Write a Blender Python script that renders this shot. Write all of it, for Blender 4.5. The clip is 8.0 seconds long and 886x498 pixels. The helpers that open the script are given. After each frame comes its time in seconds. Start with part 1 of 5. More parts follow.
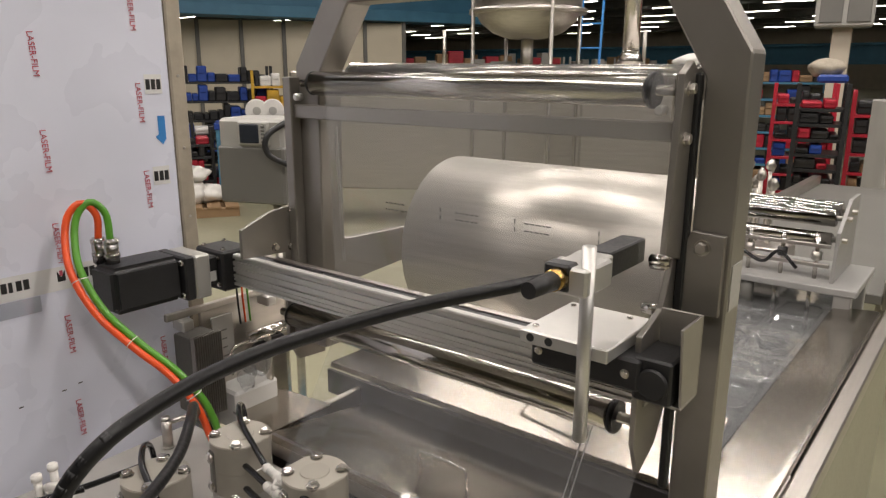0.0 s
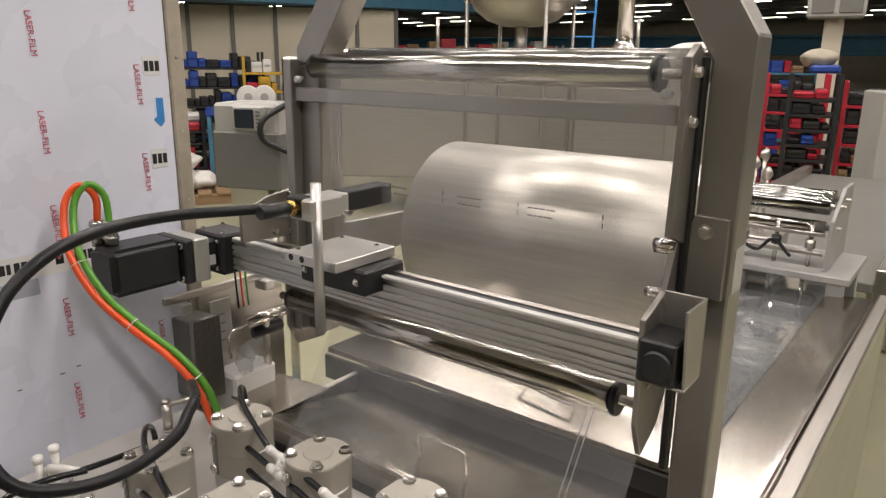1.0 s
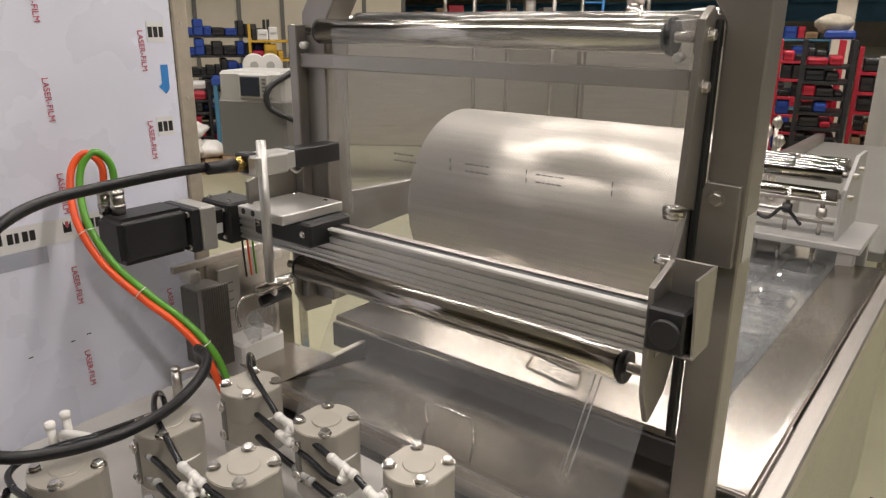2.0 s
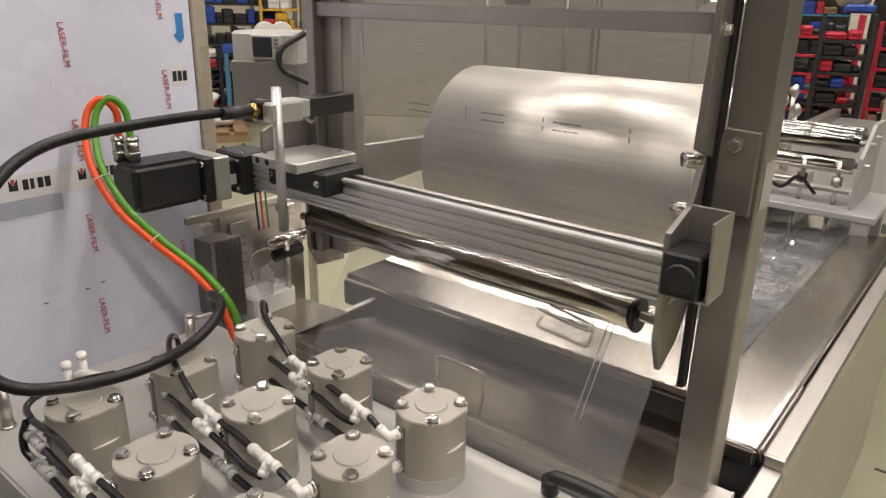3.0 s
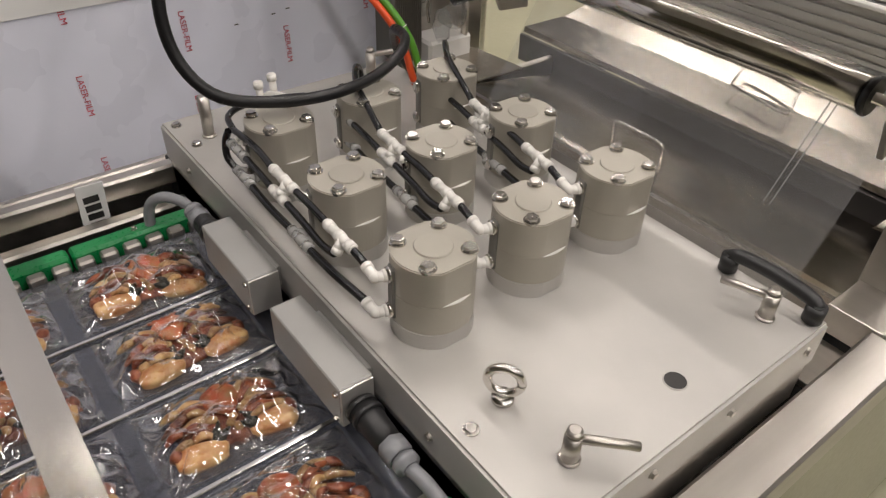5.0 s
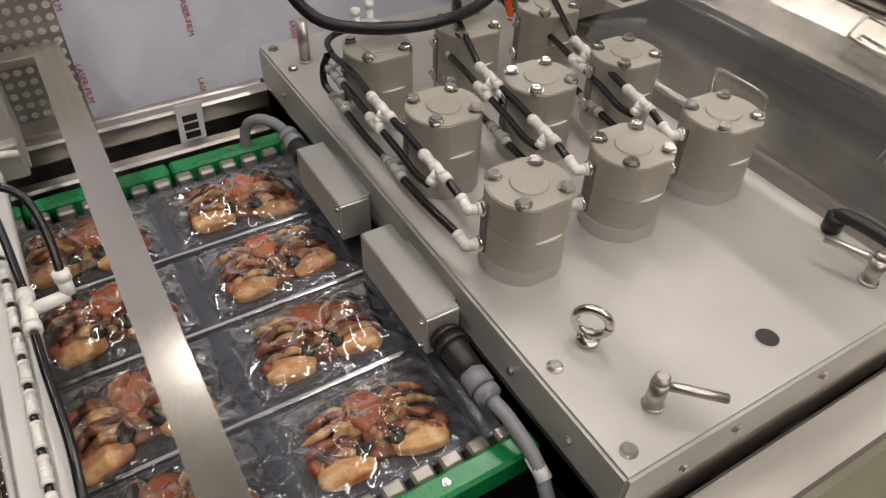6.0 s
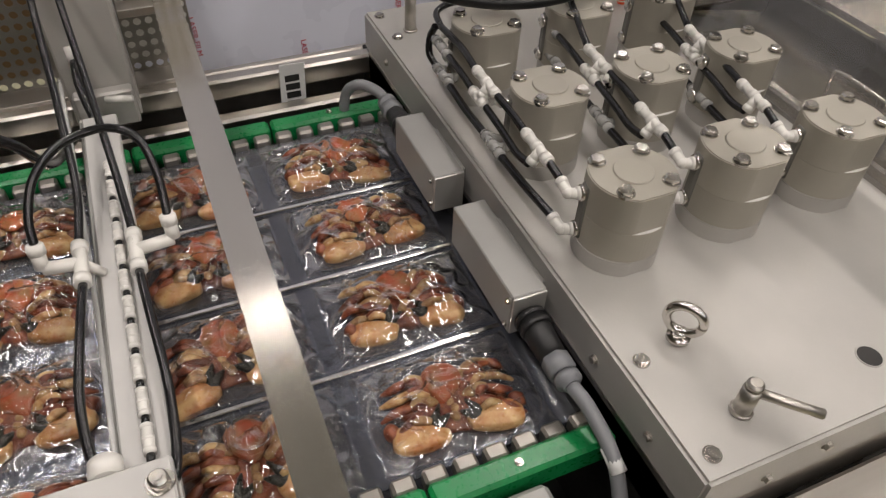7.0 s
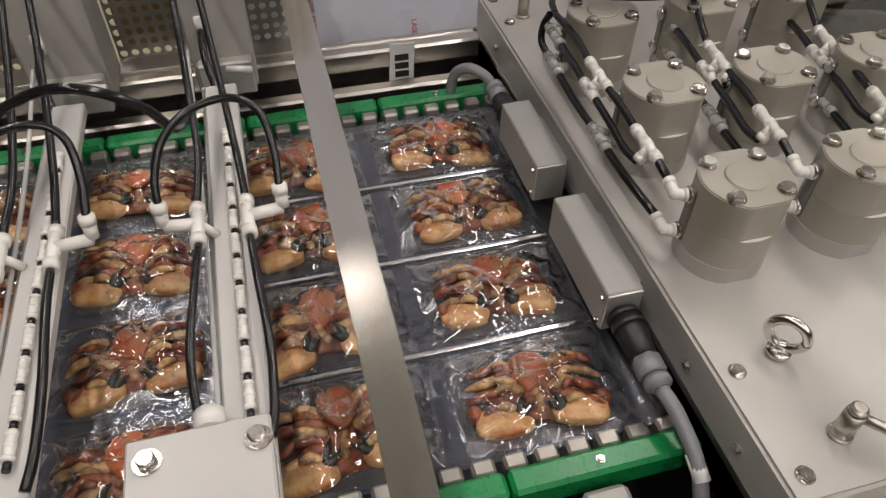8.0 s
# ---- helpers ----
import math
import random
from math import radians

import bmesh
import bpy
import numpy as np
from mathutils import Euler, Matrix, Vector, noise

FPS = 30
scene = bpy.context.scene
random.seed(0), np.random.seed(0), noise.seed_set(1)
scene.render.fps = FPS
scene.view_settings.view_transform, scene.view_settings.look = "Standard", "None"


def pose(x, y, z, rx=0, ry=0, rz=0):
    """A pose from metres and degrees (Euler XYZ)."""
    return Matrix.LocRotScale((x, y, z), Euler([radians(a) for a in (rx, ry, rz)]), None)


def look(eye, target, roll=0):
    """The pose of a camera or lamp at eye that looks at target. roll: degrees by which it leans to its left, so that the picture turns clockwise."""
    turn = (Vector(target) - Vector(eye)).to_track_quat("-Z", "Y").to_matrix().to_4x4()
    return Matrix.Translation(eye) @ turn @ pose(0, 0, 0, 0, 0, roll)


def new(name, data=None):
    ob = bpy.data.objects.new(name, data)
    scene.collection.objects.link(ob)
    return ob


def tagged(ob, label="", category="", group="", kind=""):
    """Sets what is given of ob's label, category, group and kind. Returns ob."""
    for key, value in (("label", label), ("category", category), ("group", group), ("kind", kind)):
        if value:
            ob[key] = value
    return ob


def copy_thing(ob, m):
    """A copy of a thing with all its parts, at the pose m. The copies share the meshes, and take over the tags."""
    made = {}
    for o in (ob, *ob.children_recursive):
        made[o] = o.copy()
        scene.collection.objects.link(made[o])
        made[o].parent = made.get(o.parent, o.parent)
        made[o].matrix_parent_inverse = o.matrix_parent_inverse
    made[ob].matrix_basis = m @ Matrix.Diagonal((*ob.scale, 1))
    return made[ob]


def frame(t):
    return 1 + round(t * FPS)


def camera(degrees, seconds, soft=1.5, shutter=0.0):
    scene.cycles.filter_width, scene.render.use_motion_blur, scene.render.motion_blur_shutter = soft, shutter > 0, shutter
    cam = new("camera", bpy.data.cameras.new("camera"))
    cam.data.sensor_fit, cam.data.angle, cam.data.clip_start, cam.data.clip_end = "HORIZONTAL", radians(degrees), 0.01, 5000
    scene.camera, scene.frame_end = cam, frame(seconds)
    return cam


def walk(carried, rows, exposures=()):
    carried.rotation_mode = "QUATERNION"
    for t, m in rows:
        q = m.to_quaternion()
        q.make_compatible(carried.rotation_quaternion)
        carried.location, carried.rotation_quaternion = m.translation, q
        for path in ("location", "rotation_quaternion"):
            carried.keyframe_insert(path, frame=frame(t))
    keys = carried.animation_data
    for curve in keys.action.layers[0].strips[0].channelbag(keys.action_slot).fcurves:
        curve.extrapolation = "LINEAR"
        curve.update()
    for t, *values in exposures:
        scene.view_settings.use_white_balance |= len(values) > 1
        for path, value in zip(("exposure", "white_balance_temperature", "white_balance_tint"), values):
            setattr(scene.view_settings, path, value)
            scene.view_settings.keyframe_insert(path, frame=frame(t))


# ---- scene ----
# camera and its path
cam = camera(63.85, 8.0, soft=1.3)
PATH = [
    (0, (0.638, -0.412, 1.633), (-0.559, 1.114, 1.144), 0.15),
    (0.5, (0.630, -0.418, 1.630), (-0.551, 1.113, 1.120), 0.40),
    (1, (0.625, -0.425, 1.625), (-0.546, 1.111, 1.106), 0.63),
    (2.5, (0.622, -0.419, 1.613), (-0.555, 1.069, 0.980), 0.41),
    (3, (0.623, -0.435, 1.581), (-0.554, 1.039, 0.916), 1.16),
    (3.5, (0.607, -0.455, 1.551), (-0.567, 0.936, 0.722), 2.97),
    (4, (0.599, -0.458, 1.537), (-0.603, 0.819, 0.575), 2.88),
    (4.5, (0.586, -0.456, 1.536), (-0.631, 0.678, 0.425), 2.29),
    (5, (0.578, -0.458, 1.538), (-0.651, 0.532, 0.309), 2.08),
    (5.2, (0.576, -0.464, 1.541), (-0.653, 0.471, 0.270), 1.87),
    (6.5, (0.563, -0.495, 1.524), (-0.710, 0.211, 0.152), 2.58),
    (7, (0.557, -0.508, 1.526), (-0.738, 0.093, 0.125), 2.68),
    (7.5, (0.549, -0.513, 1.547), (-0.752, -0.036, 0.105), 1.01),
    (8, (0.554, -0.523, 1.535), (-0.781, -0.154, 0.092), 0.84),
]
walk(cam, [(t, look(eye, target, roll)) for t, eye, target, roll in PATH],
     [(0.0, -0.24), (0.5, -0.19), (1.0, -0.12), (2.5, -0.08), (3.5, -0.04), (4.5, -0.12), (5.0, -0.24), (6.5, -0.42), (7.5, -0.5), (8.0, -0.48)])

# world, lamps, exposure
world = bpy.data.worlds.new("hall_world")
scene.world = world
world.use_nodes = True
world.node_tree.nodes["Background"].inputs[0].default_value = (1.0, 0.93, 0.84, 1)
world.node_tree.nodes["Background"].inputs[1].default_value = 0.25

# The x = 6.4 column is added, out of view, to brighten the white panel.
LAMPS = [(x + 1.3 * (k % 2), y) for x in (-6.0, -2.9, 0.2, 3.3, 6.4) for k, y in enumerate((-1.9, 1.3, 4.5, 7.7))] + [(-3.4, -0.22)]
LAMP_Z = 5.2
for lx, ly in LAMPS:
    data = bpy.data.lights.new("tube_light", "AREA")
    data.shape, data.size, data.size_y = "RECTANGLE", 2.5, 0.2
    # The last lamp is an unseen extra, set to put a highlight on the strip.
    if (lx, ly) == LAMPS[-1]:
        data.size = 1.1
    data.energy, data.color = 64 * data.size / 2.5, (1.0, 0.92, 0.877)
    lamp = new("tube_light", data)
    lamp.matrix_world = pose(lx, ly, LAMP_Z - 0.03)


# ---- materials ----
def material(name, color, rough=0.5, metal=0.0, scale=8.0, vary=0.12, bump=0.0, fine=120.0, stretch=(1, 1, 1), spec=0.5, rvary=0.12, second=None, island=0.0):
    m = bpy.data.materials.new(name)
    m.use_nodes = True
    nt = m.node_tree
    b = nt.nodes["Principled BSDF"]
    b.inputs["Metallic"].default_value = metal
    b.inputs["Specular IOR Level"].default_value = spec
    tc = nt.nodes.new("ShaderNodeTexCoord")
    mp = nt.nodes.new("ShaderNodeMapping")
    mp.inputs["Scale"].default_value = stretch
    nt.links.new(tc.outputs["Object"], mp.inputs["Vector"])
    big = nt.nodes.new("ShaderNodeTexNoise")
    big.inputs["Scale"].default_value, big.inputs["Detail"].default_value = scale, 5
    small = nt.nodes.new("ShaderNodeTexNoise")
    small.inputs["Scale"].default_value, small.inputs["Detail"].default_value = fine, 3
    for n in (big, small):
        nt.links.new(mp.outputs["Vector"], n.inputs["Vector"])
    ramp = nt.nodes.new("ShaderNodeMapRange")
    ramp.inputs["From Min"].default_value, ramp.inputs["From Max"].default_value = 0.3, 0.7
    nt.links.new(big.outputs["Fac"], ramp.inputs["Value"])
    mix = nt.nodes.new("ShaderNodeMix")
    mix.data_type = "RGBA"
    dark = second or tuple(c * (1 - vary) for c in color)
    light = color if second else tuple(min(1, c * (1 + vary * 0.6)) for c in color)
    mix.inputs["A"].default_value, mix.inputs["B"].default_value = (*dark, 1), (*light, 1)
    nt.links.new(ramp.outputs["Result"], mix.inputs["Factor"])
    if island:
        info = nt.nodes.new("ShaderNodeObjectInfo")
        hsv = nt.nodes.new("ShaderNodeHueSaturation")
        sc = nt.nodes.new("ShaderNodeMapRange")
        sc.inputs["To Min"].default_value, sc.inputs["To Max"].default_value = 1 - island, 1 + island
        nt.links.new(info.outputs["Random"], sc.inputs["Value"])
        nt.links.new(sc.outputs["Result"], hsv.inputs["Value"])
        nt.links.new(mix.outputs["Result"], hsv.inputs["Color"])
        nt.links.new(hsv.outputs["Color"], b.inputs["Base Color"])
    else:
        nt.links.new(mix.outputs["Result"], b.inputs["Base Color"])
    rr = nt.nodes.new("ShaderNodeMapRange")
    rr.inputs["To Min"].default_value, rr.inputs["To Max"].default_value = max(0.02, rough - rvary), min(1, rough + rvary)
    nt.links.new(small.outputs["Fac"], rr.inputs["Value"])
    nt.links.new(rr.outputs["Result"], b.inputs["Roughness"])
    if bump:
        bp = nt.nodes.new("ShaderNodeBump")
        bp.inputs["Strength"].default_value, bp.inputs["Distance"].default_value = bump, 0.002
        nt.links.new(small.outputs["Fac"], bp.inputs["Height"])
        nt.links.new(bp.outputs["Normal"], b.inputs["Normal"])
    return m


def clear_film(name, tint, haze, rough, bump=0.0, scale=30.0, gloss=1.0):
    """Clear plastic: mostly see-through, a little haze, and a sheen that grows to grazing angles."""
    m = bpy.data.materials.new(name)
    m.use_nodes = True
    nt = m.node_tree
    nt.nodes.remove(nt.nodes["Principled BSDF"])
    out = nt.nodes["Material Output"]
    tr, gl, df = (nt.nodes.new("ShaderNodeBsdf" + k) for k in ("Transparent", "Glossy", "Diffuse"))
    tr.inputs["Color"].default_value = (*tint, 1)
    df.inputs["Color"].default_value = (0.7, 0.7, 0.7, 1)
    gl.inputs["Roughness"].default_value = rough
    fr = nt.nodes.new("ShaderNodeLayerWeight")
    fr.inputs["Blend"].default_value = 0.5
    pw, mul = nt.nodes.new("ShaderNodeMath"), nt.nodes.new("ShaderNodeMath")
    pw.operation, mul.operation, mul.use_clamp = "POWER", "MULTIPLY_ADD", True
    pw.inputs[1].default_value = 3.0
    mul.inputs[1].default_value, mul.inputs[2].default_value = 0.7 * gloss, 0.04 * gloss ** 0.7
    nt.links.new(fr.outputs["Facing"], pw.inputs[0])
    nt.links.new(pw.outputs[0], mul.inputs[0])
    a, b = nt.nodes.new("ShaderNodeMixShader"), nt.nodes.new("ShaderNodeMixShader")
    a.inputs[0].default_value = haze
    nt.links.new(tr.outputs[0], a.inputs[1]), nt.links.new(df.outputs[0], a.inputs[2])
    nt.links.new(mul.outputs[0], b.inputs[0]), nt.links.new(a.outputs[0], b.inputs[1]), nt.links.new(gl.outputs[0], b.inputs[2])
    nt.links.new(b.outputs[0], out.inputs["Surface"])
    if bump:
        tc, nz, bp = (nt.nodes.new("ShaderNode" + k) for k in ("TexCoord", "TexNoise", "Bump"))
        nz.inputs["Scale"].default_value, nz.inputs["Detail"].default_value = scale, 3
        nt.links.new(tc.outputs["Object"], nz.inputs["Vector"])
        nt.links.new(nz.outputs["Fac"], bp.inputs["Height"])
        bp.inputs["Strength"].default_value, bp.inputs["Distance"].default_value = bump, 0.01
        for n in (fr, gl):
            nt.links.new(bp.outputs["Normal"], n.inputs["Normal"])
    return m


def glow(name, color, strength):
    m = bpy.data.materials.new(name)
    m.use_nodes = True
    b = m.node_tree.nodes["Principled BSDF"]
    b.inputs["Base Color"].default_value = (*color, 1)
    b.inputs["Emission Color"].default_value, b.inputs["Emission Strength"].default_value = (*color, 1), strength
    return m


STEEL = material("brushed_steel", (0.55, 0.52, 0.48), 0.37, 1.0, 4, 0.10, 0, 22, (1, 12, 12), rvary=0.05)
STEEL_Y = material("brushed_steel_long", (0.56, 0.53, 0.49), 0.34, 1.0, 4, 0.10, 0, 22, (12, 1, 12), rvary=0.05)
COVER = material("polished_cover_steel", (0.46, 0.425, 0.375), 0.20, 1.0, 5, 0.14, 0.55, 5, (1, 1.6, 1.6), rvary=0.05)
COVER_R = material("dull_cover_steel", (0.44, 0.405, 0.36), 0.21, 1.0, 5, 0.14, 0.7, 5, (1, 1.6, 1.6), rvary=0.06)
COVER_Y = material("polished_cover_steel_long", (0.50, 0.465, 0.42), 0.20, 1.0, 5, 0.12, 0.5, 5, (2, 1, 2), rvary=0.06)
STRIP = material("satin_strip_steel", (0.60, 0.57, 0.52), 0.20, 1.0, 5, 0.06, 0, 18, (1, 10, 10), rvary=0.03)
FRAME = material("blasted_steel", (0.36, 0.34, 0.31), 0.42, 0.85, 12, 0.08, 0.05, 400, rvary=0.06)
CHROME = material("polished_steel", (0.72, 0.69, 0.65), 0.19, 1.0, 10, 0.06, 0, 90, rvary=0.05)
BOLT = material("zinc_bolt", (0.50, 0.48, 0.45), 0.22, 1.0, 30, 0.1, 0, 200, rvary=0.06)
ROLLER = material("ground_roller_steel", (0.66, 0.63, 0.58), 0.17, 1.0, 10, 0.06, 0, 50, (1, 25, 25), rvary=0.05)
MIRROR_ROLL = material("mirror_roller_steel", (0.48, 0.46, 0.43), 0.08, 1.0, 10, 0.06, 0, 50, rvary=0.02)
FAINTPRINT = material("faint_grey_print", (0.20, 0.195, 0.19), 0.5, 0, 60, 0.3)
ALU = material("anodised_aluminium", (0.64, 0.63, 0.60), 0.36, 0.75, 14, 0.06, 0.03, 300, rvary=0.05)
CAST = material("grey_anodised_cylinder", (0.38, 0.357, 0.305), 0.42, 0.35, 18, 0.05, 0.04, 500, rvary=0.05, island=0.05)
# The light that the cylinder ledge catches is put into this paler colour.
LIT_LEDGE = material("lit_ledge_aluminium", (0.80, 0.79, 0.76), 0.5, 0.25, 20, 0.04)
PLATE = material("anodised_plate", (0.45, 0.435, 0.41), 0.44, 0.3, 6, 0.13, 0.04, 300, rvary=0.06)
BOXGREY = material("grey_sensor_paint", (0.33, 0.325, 0.31), 0.45, 0.2, 9, 0.07, 0.03, 400)
BLACK = material("black_plastic", (0.018, 0.018, 0.019), 0.42, 0, 20, 0.2, 0.05, 300)
RUBBER = material("black_cable_sheath", (0.010, 0.010, 0.011), 0.36, 0, 14, 0.3, 0, 150, rvary=0.08, spec=0.35)
TUBE = material("black_air_hose", (0.010, 0.010, 0.011), 0.16, 0, 14, 0.3, 0, 100)
WHITE = material("white_nylon", (0.74, 0.72, 0.68), 0.32, 0, 25, 0.06, 0.02, 200)
CLEAR_NYLON = clear_film("translucent_hose", (0.85, 0.84, 0.8), 0.4, 0.15)
BOARD = material("white_board", (0.47, 0.46, 0.445), 0.35, 0, 7, 0.05, 0.02, 90)
GREEN = material("green_guide_plastic", (0.006, 0.20, 0.055), 0.30, 0, 20, 0.15, 0.04, 200)
ORANGE = material("orange_sheath", (0.85, 0.10, 0.02), 0.35, 0, 20, 0.12)
LEAFGREEN = material("green_sheath", (0.10, 0.32, 0.03), 0.35, 0, 20, 0.12)
GREYSHEATH = material("grey_cable_sheath", (0.22, 0.225, 0.24), 0.4, 0, 20, 0.1)
BRASS = material("brass", (0.45, 0.30, 0.10), 0.25, 1.0, 20, 0.15)
PANEL = material("film_covered_panel", (0.77, 0.79, 0.90), 0.28, 0, 3, 0.05, 0.05, 9, rvary=0.08)
CREAM = material("cream_paint", (0.42, 0.37, 0.29), 0.5, 0, 40, 0.12, 0.05, 200)
REDPRINT = material("red_print", (0.55, 0.10, 0.14), 0.5, 0, 60, 0.25)
BLACKPRINT = material("black_print", (0.02, 0.02, 0.02), 0.5, 0, 60, 0.2)
BLUETAPE = material("blue_tape", (0.05, 0.25, 0.62), 0.4, 0, 40, 0.1)
PAPER = material("white_paper", (0.75, 0.75, 0.74), 0.7, 0, 10, 0.05)
# Near-black stands for shade in the bed, bore and gaps; bins wear it too.
DARK = material("dark_shade_and_bins", (0.035, 0.033, 0.032), 0.5, 0.4, 8, 0.3)
FLOOR = material("resin_floor", (0.36, 0.345, 0.235), 0.32, 0, 1.2, 0.16, 0.03, 30, second=(0.27, 0.26, 0.175), rvary=0.1)
SEAM = material("floor_joint", (0.07, 0.065, 0.05), 0.7, 0, 10, 0.2)
SIDEPAINT = material("machine_side_paint", (0.33, 0.32, 0.23), 0.35, 0.1, 4, 0.08)
CREAMWALL = material("cream_partition_paint", (0.70, 0.63, 0.49), 0.6, 0, 2, 0.06)
WALLP = material("hall_wall_paint", (0.52, 0.46, 0.37), 0.7, 0, 2, 0.08)
CEIL = material("hall_ceiling_sheet", (0.17, 0.16, 0.135), 0.7, 0, 1.5, 0.2)
BLUE = material("blue_beam_paint", (0.06, 0.19, 0.30), 0.45, 0, 3, 0.15)
BLUEBIN = material("blue_bin_plastic", (0.02, 0.06, 0.30), 0.4, 0, 6, 0.15)
REDBIN = material("red_bin_plastic", (0.45, 0.02, 0.04), 0.4, 0, 6, 0.15)
YELLOW = material("yellow_paint", (0.55, 0.33, 0.03), 0.45, 0, 6, 0.15)
CARTON = material("brown_carton", (0.30, 0.19, 0.10), 0.75, 0, 6, 0.15)
LIGHTGREY = material("light_grey_enamel", (0.40, 0.39, 0.36), 0.4, 0, 5, 0.06, 0.02, 200)
MIDGREY = material("mid_grey_enamel", (0.16, 0.155, 0.14), 0.45, 0, 5, 0.06)
SCREEN = material("dark_screen", (0.03, 0.035, 0.045), 0.12, 0, 5, 0.1)
FOAM = material("white_foam", (0.72, 0.71, 0.68), 0.6, 0, 15, 0.06, 0.1, 80)
TUBELIGHT = glow("lamp_tube", (1.0, 0.93, 0.82), 14)
WEBFILM = clear_film("clear_film_web", (0.97, 0.97, 0.96), 0.16, 0.07, 0.03, 5, 1.0)
REEL = material("wound_clear_film", (0.58, 0.55, 0.50), 0.36, 0.7, 2.5, 0.10, 0.03, 6, (1, 40, 40), rvary=0.06)
PACKFILM = clear_film("shrunk_film", (0.95, 0.92, 0.89), 0.0, 0.05, 0.28, 17, 3.6)
TRAYFILM = clear_film("tray_plastic", (0.74, 0.77, 0.85), 0.05, 0.12, 0.4, 30, 1.5)
EMPTYTRAY = clear_film("empty_tray_plastic", (0.93, 0.94, 0.95), 0.10, 0.06, 0.05, 30, 1.6)
WELD = material("bright_seal_bar", (0.75, 0.74, 0.72), 0.16, 1.0, 20, 0.05)
SHELL = material("crab_shell", (0.46, 0.060, 0.022), 0.35, 0, 55, 0.3, 0.35, 260, second=(0.27, 0.15, 0.060), island=0.4)
LEG = material("crab_leg", (0.23, 0.075, 0.030), 0.33, 0, 130, 0.3, 0.3, 260, second=(0.075, 0.012, 0.009), island=0.4)
CLAW = material("crab_claw", (0.52, 0.36, 0.17), 0.30, 0, 65, 0.2, 0.5, 200, second=(0.33, 0.12, 0.042), island=0.2)
PALE = material("crab_flesh", (0.44, 0.31, 0.145), 0.34, 0, 130, 0.2, 0.5, 200, second=(0.20, 0.085, 0.032), island=0.35)
TIP = material("crab_dark_tip", (0.02, 0.022, 0.02), 0.3, 0, 40, 0.2)


# ---- mesh helpers ----
def add(bm, other):
    me = bpy.data.meshes.new("tmp")
    other.to_mesh(me)
    other.free()
    bm.from_mesh(me)
    bpy.data.meshes.remove(me)
    return bm


def box(bm, lo, hi, bevel=0.002, m=None, seg=1):
    t = bmesh.new()
    bmesh.ops.create_cube(t, size=1)
    size = [max(1e-4, h - l) for l, h in zip(lo, hi)]
    mid = [(h + l) / 2 for l, h in zip(lo, hi)]
    bmesh.ops.transform(t, matrix=Matrix.LocRotScale(mid, None, size), verts=t.verts)
    if bevel:
        bmesh.ops.bevel(t, geom=t.edges[:], offset=min(bevel, min(size) * 0.45), segments=seg, affect="EDGES")
    if m is not None:
        bmesh.ops.transform(t, matrix=m, verts=t.verts)
    return add(bm, t)


def rod(bm, a, b, r, seg=20, bevel=0.0, r2=None):
    a, b = Vector(a), Vector(b)
    t = bmesh.new()
    bmesh.ops.create_cone(t, cap_ends=True, segments=seg, radius1=r, radius2=r if r2 is None else r2, depth=(b - a).length)
    if bevel:
        rim = [e for e in t.edges if any(len(f.verts) > 4 for f in e.link_faces)]
        bmesh.ops.bevel(t, geom=rim, offset=bevel, segments=2, affect="EDGES")
    turn = (b - a).to_track_quat("Z", "Y").to_matrix().to_4x4()
    bmesh.ops.transform(t, matrix=Matrix.Translation((a + b) / 2) @ turn, verts=t.verts)
    for f in t.faces:
        f.smooth = len(f.verts) <= 4
    return add(bm, t)


def hexbolt(bm, c, r, h, axis="z", turn=0.0):
    t = bmesh.new()
    bmesh.ops.create_cone(t, cap_ends=True, segments=6, radius1=r, radius2=r * 0.97, depth=h)
    bmesh.ops.bevel(t, geom=[e for e in t.edges if e.calc_length() < r * 1.3 and all(v.co.z > 0 for v in e.verts)], offset=r * 0.14, segments=1, affect="EDGES")
    bmesh.ops.translate(t, verts=t.verts, vec=(0, 0, h / 2 + 0.0015))
    w = bmesh.new()
    bmesh.ops.create_cone(w, cap_ends=True, segments=18, radius1=r * 1.22, radius2=r * 1.2, depth=0.003)
    add(t, w)
    spin = pose(0, 0, 0, 0, 0, turn)
    side = {"z": Matrix(), "-y": pose(0, 0, 0, 90), "x": pose(0, 0, 0, 0, 90), "-x": pose(0, 0, 0, 0, -90)}[axis]
    bmesh.ops.transform(t, matrix=Matrix.Translation(c) @ side @ spin, verts=t.verts)
    return add(bm, t)


def spline(points, n):
    """n points evenly spread along a smooth curve through the given ones."""
    p = np.array(points, float)
    q = np.vstack([2 * p[0] - p[1], p, 2 * p[-1] - p[-2]])
    out = []
    for i in range(len(p) - 1):
        a, b, c, d = q[i : i + 4]
        for u in np.linspace(0, 1, 24, endpoint=False):
            out.append(0.5 * (2 * b + (c - a) * u + (2 * a - 5 * b + 4 * c - d) * u * u + (3 * b - a - 3 * c + d) * u**3))
    out = np.array(out + [p[-1]])
    s = np.r_[0, np.cumsum(np.linalg.norm(np.diff(out, axis=0), axis=1))]
    return np.stack([np.interp(np.linspace(0, s[-1], n), s, out[:, k]) for k in range(3)], 1)


